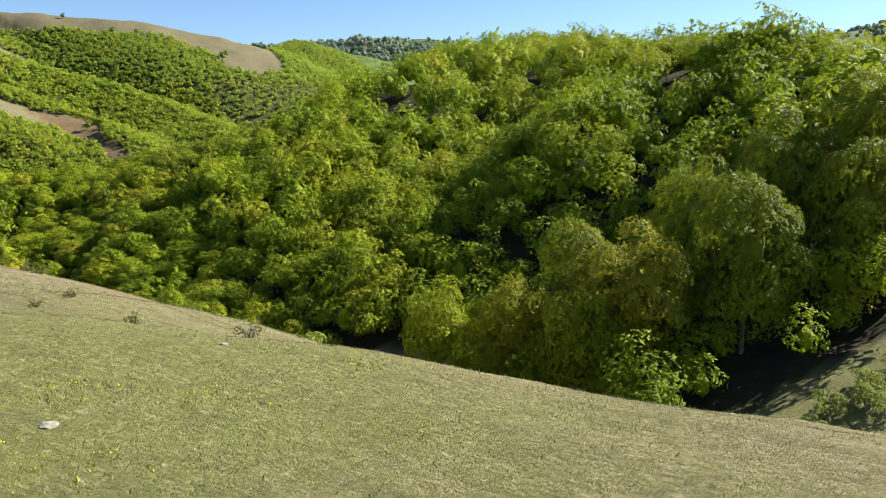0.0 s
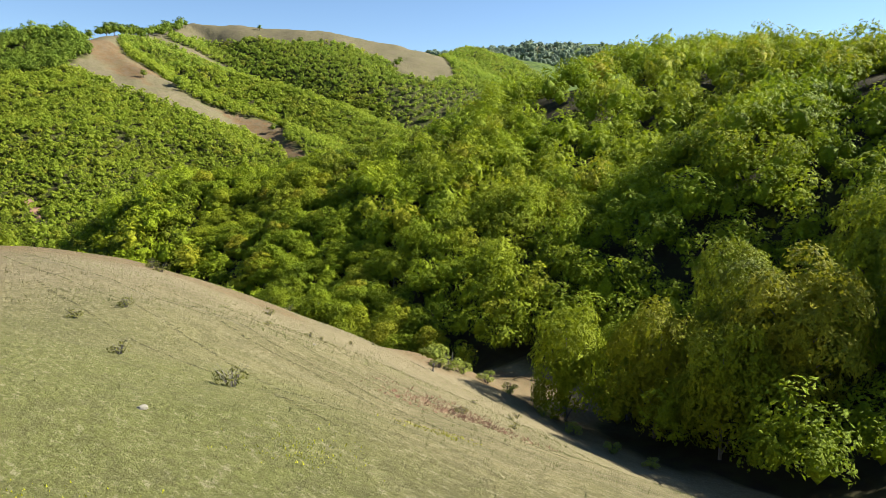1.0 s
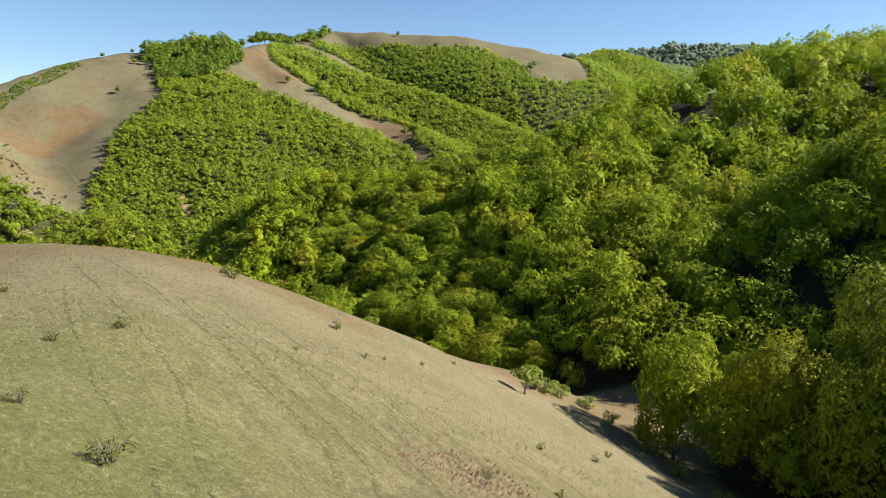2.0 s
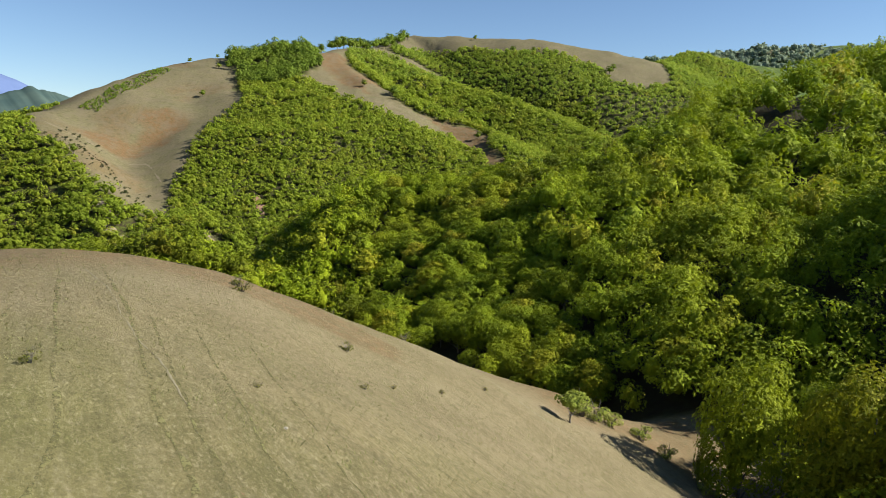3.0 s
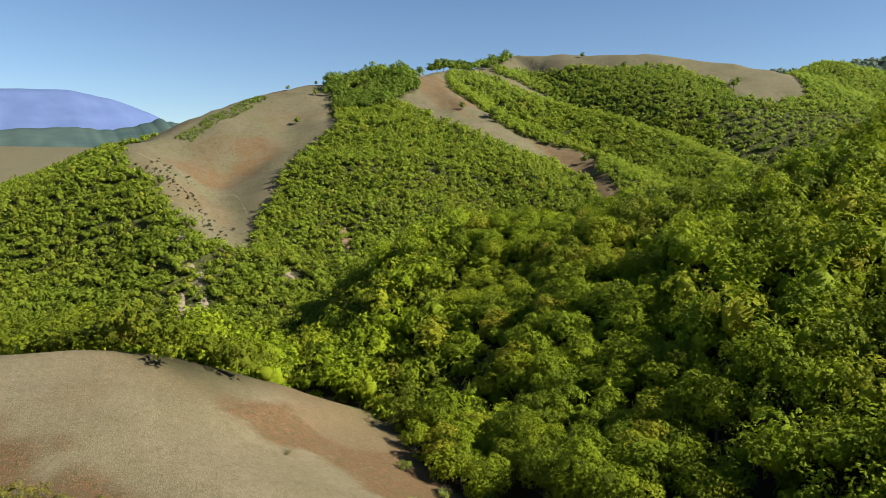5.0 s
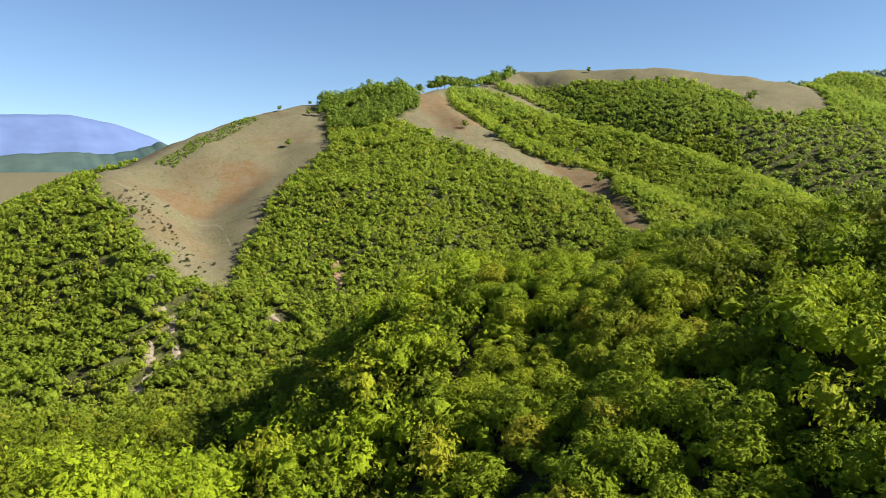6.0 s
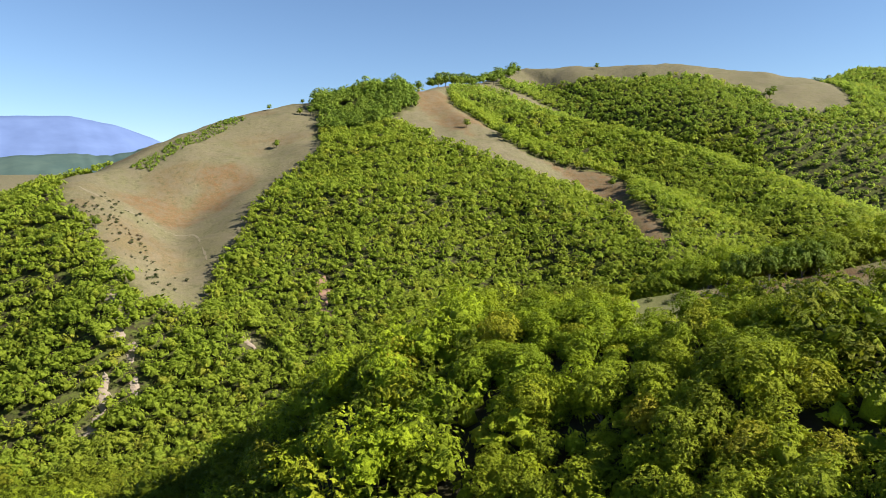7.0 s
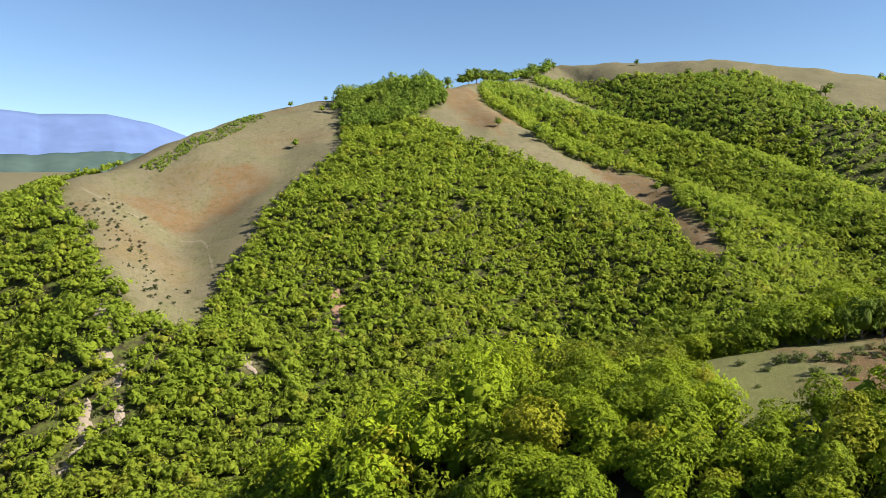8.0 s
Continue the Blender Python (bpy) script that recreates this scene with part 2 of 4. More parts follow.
def leaf_material(name, dark, light, warm, per_object, ragged=0.0, gap_scale=4.0, relief=5.0, clear=0.27):
    """Leaf sprays: tint tree by tree, fine leaf grain in colour and relief, and ragged gaps between the leaflets."""
    m = Nodes(name, 0.6, 0.12)
    if per_object:
        tint = m.tree.nodes.new("ShaderNodeObjectInfo").outputs["Random"]
    else:
        tint = m.attr("tint")
    island = m.tree.nodes.new("ShaderNodeNewGeometry").outputs["Random Per Island"]
    c = m.mix(m.ramp(tint, 0.0, 0.9), dark, light)
    c = m.mix(m.ramp(tint, 0.88, 1.0), c, warm)
    c = m.mix(m.times(island, 0.25), c, light)
    c = m.mix(m.times(m.ramp(m.noise(0.03, 2), 0.45, 0.7), 0.3), c, warm)
    grain = m.noise(relief * 1.1, 4, None, 0.75)
    c = m.mix(m.times(m.ramp(grain, 0.52, 0.34), 0.6), c, m.mix(0.35, dark, (0.03, 0.05, 0.004)))
    c = m.mix(m.times(m.ramp(grain, 0.52, 0.68), 0.5), c, light)
    m.colour(c)
    m.bump(m.noise(relief, 4, None, 0.75), 0.9, 1.6 / relief)
    trans = m.tree.nodes.new("ShaderNodeBsdfTranslucent")
    m.put(trans, "Color", c)
    blend = m.tree.nodes.new("ShaderNodeMixShader")
    blend.inputs[0].default_value = clear
    m.tree.links.new(m.bsdf.outputs[0], blend.inputs[1])
    m.tree.links.new(trans.outputs[0], blend.inputs[2])
    top = blend.outputs[0]
    if ragged:
        hole = m.tree.nodes.new("ShaderNodeMath")
        hole.operation = "GREATER_THAN"
        leaflet = m.node("ShaderNodeTexVoronoi", Scale=gap_scale)
        m.tree.links.new(m.coords(), leaflet.inputs["Vector"])
        m.put(hole, 0, m.times(leaflet.outputs["Distance"], m.attr("spray")))
        hole.inputs[1].default_value = ragged
        gap = m.tree.nodes.new("ShaderNodeMixShader")
        m.tree.links.new(hole.outputs[0], gap.inputs[0])
        m.tree.links.new(top, gap.inputs[1])
        m.tree.links.new(m.tree.nodes.new("ShaderNodeBsdfTransparent").outputs[0], gap.inputs[2])
        top = gap.outputs[0]
    m.tree.links.new(top, m.out.inputs["Surface"])
    return m.mat


WARM_GREENS = ((0.13, 0.19, 0.008), (0.285, 0.355, 0.012), (0.35, 0.30, 0.02))
SLOPE_GREENS = ((0.165, 0.235, 0.01), (0.345, 0.43, 0.016), (0.40, 0.35, 0.025))
# a little bluer than the other leaves: distance haze put into the colour
LEAF_HILL = leaf_material("haze_tinted_leaves_distant", (0.20, 0.285, 0.03), (0.33, 0.425, 0.05), (0.38, 0.36, 0.05), False, 0.68, 1.6, 2.0, 0.5)
LEAF_NEAR = leaf_material("spring_leaves", *WARM_GREENS, True, 0.56, 4.6, 6.0)
LEAF_DISTANT = leaf_material("spring_leaves_distant", (0.205, 0.275, 0.024), (0.31, 0.385, 0.034), (0.36, 0.345, 0.04), False, 0.7, 2.2, 2.6, 0.5)
LEAF_FAR = leaf_material("spring_leaves_massed", *SLOPE_GREENS, False, 0.62, 3.4, 4.0, 0.3)
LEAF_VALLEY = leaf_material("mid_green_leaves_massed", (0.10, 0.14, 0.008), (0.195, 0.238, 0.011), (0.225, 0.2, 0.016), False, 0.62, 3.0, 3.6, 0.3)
LEAF_CLUMP = leaf_material("deep_green_leaves", (0.10, 0.16, 0.016), (0.19, 0.265, 0.026), (0.2, 0.24, 0.03), False, 0.62, 2.4, 2.6)


def bark_material():
    m = Nodes("grey_beech_bark", 0.85)
    c = m.mix(m.noise(1.3), (0.10, 0.085, 0.07), (0.24, 0.22, 0.19))
    m.colour(m.mix(m.ramp(m.noise(9), 0.5, 0.75), c, (0.05, 0.045, 0.035)))
    m.bump(m.noise(14), 0.5, 0.02)
    return m.mat


BARK = bark_material()


def ground_material():
    m = Nodes("dry_spring_turf", 0.95, 0.1)
    straw, tan = (0.215, 0.18, 0.09), (0.13, 0.112, 0.052)
    green, red = (0.12, 0.132, 0.032), (0.165, 0.078, 0.034)
    # drag lines down the brow
    turned, drawn = m.node("ShaderNodeMapping"), m.node("ShaderNodeMapping")
    m.tree.links.new(m.coords(), turned.inputs["Vector"])
    m.tree.links.new(turned.outputs["Vector"], drawn.inputs["Vector"])
    turned.inputs["Rotation"].default_value = (0, 0, radians(-27))
    drawn.inputs["Scale"].default_value = (1.6, 0.06, 0.2)
    lines = m.noise(1.0, 5, drawn.outputs["Vector"], 0.65)
    combed = m.node("ShaderNodeMapping")
    m.tree.links.new(turned.outputs["Vector"], combed.inputs["Vector"])
    combed.inputs["Scale"].default_value = (9.0, 3.6, 5.0)
    straws = m.noise(1.0, 5, combed.outputs["Vector"], 0.8)
    c = m.mix(m.ramp(m.noise(0.16, 6, None, 0.7), 0.4, 0.6), straw, tan)
    c = m.mix(m.times(m.ramp(m.noise(0.05, 4), 0.42, 0.6), 0.65), c, green)
    c = m.mix(m.times(m.ramp(lines, 0.50, 0.60), 0.5), c, (0.105, 0.10, 0.042))
    c = m.mix(m.times(m.ramp(lines, 0.46, 0.36), 0.3), c, (0.25, 0.215, 0.125))
    c = m.mix(m.times(m.attr("dry"), 0.75), c, m.mix(m.ramp(m.noise(0.12, 5), 0.35, 0.65), (0.215, 0.172, 0.108), (0.165, 0.13, 0.078)))
    c = m.mix(m.times(m.attr("bare"), 0.6), c, m.mix(m.noise(0.04, 5), (0.08, 0.066, 0.04), (0.12, 0.10, 0.066)))
    c = m.mix(m.attr("lush"), c, m.mix(m.noise(0.7), green, (0.15, 0.15, 0.05)))
    c = m.mix(m.times(m.attr("red"), m.ramp(m.noise(0.5, 5), 0.15, 0.4)), c, m.mix(m.ramp(m.noise(1.7, 5), 0.35, 0.65), red, (0.085, 0.06, 0.026)))
    tuft = m.noise(8.0, 6, None, 0.8)
    c = m.mix(m.times(m.ramp(tuft, 0.5, 0.6), 0.3), c, (0.09, 0.082, 0.04))
    c = m.mix(m.times(m.ramp(tuft, 0.46, 0.36), 0.4), c, (0.30, 0.265, 0.155))
    c = m.mix(m.times(m.ramp(straws, 0.52, 0.66), 0.5), c, (0.08, 0.075, 0.034))
    c = m.mix(m.times(m.ramp(straws, 0.47, 0.34), 0.6), c, (0.31, 0.275, 0.165))
    spots = m.noise(0.55, 3, None, 0.6)
    c = m.mix(m.times(m.times(m.ramp(spots, 0.55, 0.62), m.attr("bare")), 0.55), c, (0.06, 0.062, 0.026))
    c = m.mix(m.times(m.times(m.ramp(m.noise(0.2, 5), 0.45, 0.6), m.attr("bare")), 0.45), c, (0.15, 0.122, 0.082))
    clump = m.noise(1.6, 5, None, 0.75)
    c = m.mix(m.times(m.ramp(clump, 0.50, 0.60), 0.32), c, (0.085, 0.08, 0.036))
    # forest floor of litter and herbs, near-black partly as painted shade under the trees
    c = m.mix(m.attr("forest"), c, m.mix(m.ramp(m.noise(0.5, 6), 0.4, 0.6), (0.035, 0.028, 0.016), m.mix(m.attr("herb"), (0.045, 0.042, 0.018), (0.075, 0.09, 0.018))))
    c = m.mix(m.attr("far_wood"), c, m.mix(m.ramp(m.noise(0.12, 6), 0.35, 0.65), (0.035, 0.06, 0.012), (0.10, 0.14, 0.03)))
    m.colour(c)
    m.bump(m.noise(4, 8, None, 0.75), 0.8, 0.2)
    return m.mat


TURF = ground_material()


# ---- meshes from arrays ----
def link_mesh(name, verts, faces, material, attrs=None, parent=None, smoothed=False):
    me = bpy.data.meshes.new(name)
    verts, faces = np.asarray(verts, np.float32), np.asarray(faces, np.int32)
    me.vertices.add(len(verts))
    me.vertices.foreach_set("co", verts.ravel())
    n = faces.shape[1]
    me.loops.add(faces.size)
    me.loops.foreach_set("vertex_index", faces.ravel())
    me.polygons.add(len(faces))
    me.polygons.foreach_set("loop_start", np.arange(0, faces.size, n, dtype=np.int32))
    me.polygons.foreach_set("use_smooth", np.broadcast_to(np.asarray(smoothed, bool), (len(faces),)).copy())
    me.update(calc_edges=True)
    me.materials.append(material)
    for key, values in (attrs or {}).items():
        at = me.attributes.new(key, "FLOAT", "POINT")
        at.data.foreach_set("value", np.asarray(values, np.float32))
    ob = new(name, me)
    if parent:
        ob.parent = parent
    return ob


# ---- ground ----
def grid_lines(lo, fine_lo, fine_hi, mid_lo, mid_hi, hi, fine, mid):
    def outward(start, stop, step):
        out, s = [], step
        while start < stop:
            s *= 1.14
            start += s
            out.append(start)
        return out
    core = list(np.arange(fine_lo, fine_hi, fine))
    right = list(np.arange(core[-1] + mid, mid_hi, mid))
    left = list(np.arange(core[0] - mid, mid_lo, -mid))
    right += outward(right[-1], hi, mid)
    left += [-v for v in outward(-left[-1], -lo, mid)]
    return np.array(left[::-1] + core + right)


LIE = {}


def turf_z(x, y):
    """Height of the built ground sheet."""
    gx, gy, z = LIE["gx"], LIE["gy"], LIE["z"]
    i = np.clip(np.searchsorted(gx, x) - 1, 0, len(gx) - 2)
    j = np.clip(np.searchsorted(gy, y) - 1, 0, len(gy) - 2)
    u, v = (x - gx[i]) / (gx[i + 1] - gx[i]), (y - gy[j]) / (gy[j + 1] - gy[j])
    return (z[j, i] * (1 - u) + z[j, i + 1] * u) * (1 - v) + (z[j + 1, i] * (1 - u) + z[j + 1, i + 1] * u) * v


def build_ground():
    gx = grid_lines(-4700, -48, 30, -330, 380, 4700, 0.8, 5.0)
    gy = grid_lines(-1500, -20, 112, -30, 960, 4800, 0.85, 5.0)
    X, Y = np.meshgrid(gx, gy)
    x, y = X.ravel(), Y.ravel()
    z, stack, ds = land(x, y)
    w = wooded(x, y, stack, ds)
    nx, ny = len(gx), len(gy)
    i = np.arange(nx * ny).reshape(ny, nx)
    faces = np.stack([i[:-1, :-1], i[:-1, 1:], i[1:, 1:], i[1:, :-1]], -1).reshape(-1, 4)
    red = smooth(0.52, 0.66, fbm(x / 30, y / 30, 41)) * (stack[0] > stack[5:].max(0)) * 0.6 * smooth(10, 40, y)
    for rx, ry, rr, flat in ((-43, 76, 10, 1.4), (-27, 66, 11, 1.2), (-11, 104, 13, 0.7), (-23, 100, 6, 1.2), (-10, 86, 6, 0.7), (-12.5, 36, 2.6, 2.6), (-17, 36.5, 2.0, 2.2), (-31, 71, 11, 1.5), (-23, 58, 8, 1.3), 
                             (-184, 427, 17, 1.4), (-165, 466, 14, 1.2), (-166, 446, 9, 1.6)):
        red = np.maximum(red, (0.5 if ry < 40 else 1.0) * smooth(rr, rr * 0.7, np.hypot((x - rx) / flat, y - ry) + 9 * (fbm(x / 5, y / 5, 49) - 0.5)))
    red = np.maximum(red, smooth(0.5, 0.66, fbm(x / 24, y / 24, 43)) * ((stack[5] > stack[6]) & (y > 330) & (y < 660)) * 0.5)
    red = np.maximum(red, smooth(0.3, 0.55, fbm(x / 24, y / 24, 45)) * (ds[7] < 22))
    red = np.maximum(red, smooth(0.45, 0.6, fbm(x / 14, y / 14, 47) + 0.1 * smooth(22, 40, x)) * (ds[4] < 22) * (y > 195) * smooth(14, 24, x))
    lush = smooth(0.4, 0.62, fbm(x / 13, y / 13, 51)) * smooth(14, -4, y) * (x < 40)
    lush = np.maximum(lush, smooth(24, 14, ds[4]) * smooth(28, 18, x) * 0.9)
    lush = np.maximum(lush, 0.8 * smooth(30, 36, x) * smooth(-6, 0, y) * (y < 24) * (x < 110))
    red = red * (1 - w)
    dry = smooth(2, 32, y) * smooth(130, 110, y) * (1 - w)
    far_wood = np.where((y > 960) | (x > 430), smooth(0.25, 0.4, fbm(x / 130, y / 130, 71)), 0) * (x > 0)
    w = w * (1 - (np.hypot(x, y) > 1000))
    verts = np.stack([x, y, z], 1)
    LIE.update(gx=gx, gy=gy, z=z.reshape(ny, nx))
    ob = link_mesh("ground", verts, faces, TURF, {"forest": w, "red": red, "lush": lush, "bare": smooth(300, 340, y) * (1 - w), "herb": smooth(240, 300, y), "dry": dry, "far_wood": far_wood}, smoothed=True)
    return tagged(ob, "rolling hill ground with dry straw-coloured turf and red earth", "ground", kind="structure")


ground = build_ground()


# ---- trees ----
def ico(levels):
    bm = bmesh.new()
    bmesh.ops.create_icosphere(bm, subdivisions=levels, radius=1)
    v = np.array([p.co[:] for p in bm.verts])
    f = np.array([[q.index for q in p.verts] for p in bm.faces])
    bm.free()
    return v, f


def crown_arrays(seed, lumps, leaves, size, core_level, tall=1.15, heart=0.55, low=-0.5):
    """A crown of radius about 1 over its foot at z 0: leaf sprays that point out and up from uneven boughs, round a ragged heart, as quads."""
    g = np.random.default_rng(seed)
    u = g.uniform(low, 1, lumps)
    a = g.uniform(0, 0.9, lumps) + np.arange(lumps) * 2.4
    ring = np.sqrt(1 - u * u) * np.where(u < 0, 0.95, 1)
    cen = np.stack([ring * np.cos(a), ring * np.sin(a), u * tall], 1) * g.uniform(0.52, 0.8, (lumps, 1))
    rad = g.uniform(0.24, 0.42, lumps)
    which = g.choice(lumps, leaves * 3, p=rad ** 2 / (rad ** 2).sum())
    d = g.normal(size=(leaves * 3, 3))
    d /= np.linalg.norm(d, axis=1)[:, None]
    d[:, 2] = np.abs(d[:, 2]) * np.where(g.random(leaves * 3) < 0.8, 1, -1)
    p = cen[which] + d * rad[which][:, None] * g.uniform(0.72, 1.1, (leaves * 3, 1)) * np.array([1.05, 1.05, 0.8])
    hidden = (np.linalg.norm(p[:, None, :] - cen[None], axis=2) < rad[None] * 0.7).sum(1) > 0
    keep = np.where(~hidden)[0][:leaves]
    p, d = p[keep], d[keep]
    out = p - np.array([0, 0, -0.35])
    out /= np.linalg.norm(out, axis=1)[:, None]
    n = out * 0.6 + d * 0.5 + g.normal(size=p.shape) * 0.3 + np.array([0, 0, 0.12])
    n /= np.linalg.norm(n, axis=1)[:, None]
    t = out + np.array([0, 0, 0.25]) + g.normal(size=p.shape) * 0.6
    t -= n * (t * n).sum(1)[:, None]
    t /= np.linalg.norm(t, axis=1)[:, None]
    b = np.cross(n, t)
    s = size * g.uniform(0.55, 1.4, (len(p), 1))
    drop = n * s * 0.2
    quad = np.stack([p + t * s, p + b * s * 0.55 - drop, p - t * s * 0.85, p - b * s * 0.55 - drop], 1).reshape(-1, 3)
    qf = np.arange(len(quad)).reshape(-1, 4)
    cv, cf = ico(core_level)
    lump = heart + 0.1 * np.sin(cv[:, 0] * 5 + seed) * np.cos(cv[:, 1] * 4.3 + seed) + g.uniform(-0.09, 0.09, len(cv))
    cv = cv * lump[:, None] * np.array([1, 1, tall])
    return np.concatenate([quad, cv]), qf, cf + len(quad)


def tube_arrays(points, radii, sides=6):
    verts, faces = [], []
    for k, (p, r) in enumerate(zip(points, radii)):
        for s in range(sides):
            w = 2 * math.pi * s / sides
            verts.append((p[0] + r * math.cos(w), p[1] + r * math.sin(w), p[2]))
    for k in range(len(points) - 1):
        for s in range(sides):
            a, b = k * sides + s, k * sides + (s + 1) % sides
            faces.append((a, b, b + sides, a + sides))
    return np.array(verts), np.array(faces)


def trunk_arrays(seed, height, spread):
    g = random.Random(seed)
    lean = (g.uniform(-0.5, 0.5), g.uniform(-0.5, 0.5))
    pts = [(lean[0] * t * t, lean[1] * t * t, -0.6 + t * height) for t in (0, 0.06, 0.3, 0.6, 1.0)]
    v, f = tube_arrays(pts, [0.30, 0.21, 0.17, 0.12, 0.03])
    vs, fs = [v], [f]
    for k in range(5):
        w, t = g.uniform(0, 6.28) + k * 1.26, g.uniform(0.3, 0.65)
        base = (lean[0] * t * t, lean[1] * t * t, t * height - 0.6)
        r = spread * g.uniform(0.55, 0.8)
        limb = [base, (base[0] + r * 0.45 * math.cos(w), base[1] + r * 0.45 * math.sin(w), base[2] + height * 0.13),
                (base[0] + r * math.cos(w), base[1] + r * math.sin(w), base[2] + height * 0.22)]
        v, f = tube_arrays(limb, [0.10, 0.07, 0.02], 5)
        fs.append(f + sum(len(q) for q in vs))
        vs.append(v)
    return np.concatenate(vs), np.concatenate(fs)


def mixed_mesh(name, verts, quads, tris, material):
    """Leaf quads (marked as sprays) and the solid heart of a crown in one mesh."""
    me = bpy.data.meshes.new(name)
    me.from_pydata(verts.tolist(), [], quads.tolist() + tris.tolist())
    me.materials.append(material)
    mark = np.zeros(len(verts), np.float32)
    mark[np.unique(quads)] = 1.0
    me.attributes.new("spray", "FLOAT", "POINT").data.foreach_set("value", mark)
    me.polygons.foreach_set("use_smooth", np.arange(len(quads) + len(tris)) >= len(quads))
    return me


def tree_kind(seed, leaves=1350, leaf=0.108, lumps=34, name="broadleaf_tree", foliage=LEAF_NEAR, low=-0.6):
    """One near tree: an empty at its foot with a trunk and a crown; about 11 m high and 7.5 m wide."""
    foot = new(name)
    g = random.Random(seed)
    tall = g.uniform(1.0, 1.45)
    v, q, t = crown_arrays(seed, lumps, leaves, leaf, 2, tall, 0.36, low)
    v = v * 3.7 + np.array([0, 0, 5.6 + 1.2 * (tall - 1)])
    crown = new("crown", mixed_mesh("crown", v, q, t, foliage))
    crown.parent = foot
    v, f = trunk_arrays(seed, 8.5, 3.2)
    link_mesh("trunk", v, f, BARK, parent=foot)
    return foot


def scatter(x0, x1, y0, y1, step, seed):
    g = np.random.default_rng(seed)
    gx, gy = np.meshgrid(np.arange(x0, x1, step), np.arange(y0, y1, step))
    x = (gx + (np.arange(gx.shape[0])[:, None] % 2) * step / 2).ravel() + g.uniform(-0.48, 0.48, gx.size) * step
    y = gy.ravel() + g.uniform(-0.48, 0.48, gx.size) * step
    z, stack, ds = land(x, y)
    keep = wooded(x, y, stack, ds) > g.uniform(0.3, 0.8, gx.size)
    return x[keep], y[keep], z[keep], stack[:, keep], ds[:, keep]


def forest(name, x, y, z, radius, leaves, lumps, size, core, label, seed, heart=0.52, leaf=LEAF_FAR, tall=0.85, lift=1.15):
    """A stand of trees too many to count, as one mesh."""
    g = np.random.default_rng(seed)
    vs, fs, tints, sprays, rounded, base = [], [], [], [], [], 0
    kinds = [crown_arrays(seed * 10 + k, lumps, leaves, size, core, tall + 0.08 * k, heart, -0.4) for k in range(6)]
    pick = g.integers(0, 6, len(x))
    r = radius * g.uniform(0.8, 1.25, len(x))
    turn = g.uniform(0, 6.28, len(x))
    tint = g.random(len(x))
    for k, (v, q, t) in enumerate(kinds):
        m = np.where(pick == k)[0]
        if not len(m):
            continue
        tri = np.concatenate([q[:, [0, 1, 2]], q[:, [0, 2, 3]], t])
        c, s = np.cos(turn[m])[:, None], np.sin(turn[m])[:, None]
        rr = r[m][:, None]
        px = (v[None, :, 0] * c - v[None, :, 1] * s) * rr + x[m][:, None]
        py = (v[None, :, 0] * s + v[None, :, 1] * c) * rr + y[m][:, None]
        pz = v[None, :, 2] * rr + z[m][:, None] + rr * lift
        vs.append(np.stack([px, py, pz], -1).reshape(-1, 3))
        fs.append((tri[None] + (np.arange(len(m)) * len(v))[:, None, None]).reshape(-1, 3) + base)
        tints.append(np.repeat(tint[m], len(v)))
        sprays.append(np.tile(np.arange(len(v)) < q.size, len(m)))
        rounded.append(np.tile(np.arange(len(tri)) >= 2 * len(q), len(m)))
        base += len(m) * len(v)
    ob = link_mesh(name, np.concatenate(vs), np.concatenate(fs), leaf, {"tint": np.concatenate(tints), "spray": np.concatenate(sprays)},
                   smoothed=np.concatenate(rounded))
    return tagged(ob, label, "forest", kind="stuff")


# the great trees of the gully: x, y, crown radius; the last three are unseen, added to cast shade
GREAT = [(38, 31, 5.6), (47, 25, 5.4), (63, 31, 5.5), (62, 22, 5.2), (31, 32, 4.6), (24, 46, 4.5), (31, 41, 5.0), (40, 39, 5.4), (54, 36, 5.4), (72, 28, 5.4),
         (35, 51, 4.6), (46, 47, 5.0), (73, 24, 5.4), (82, 21, 5.2), (93, 20, 5.2)]


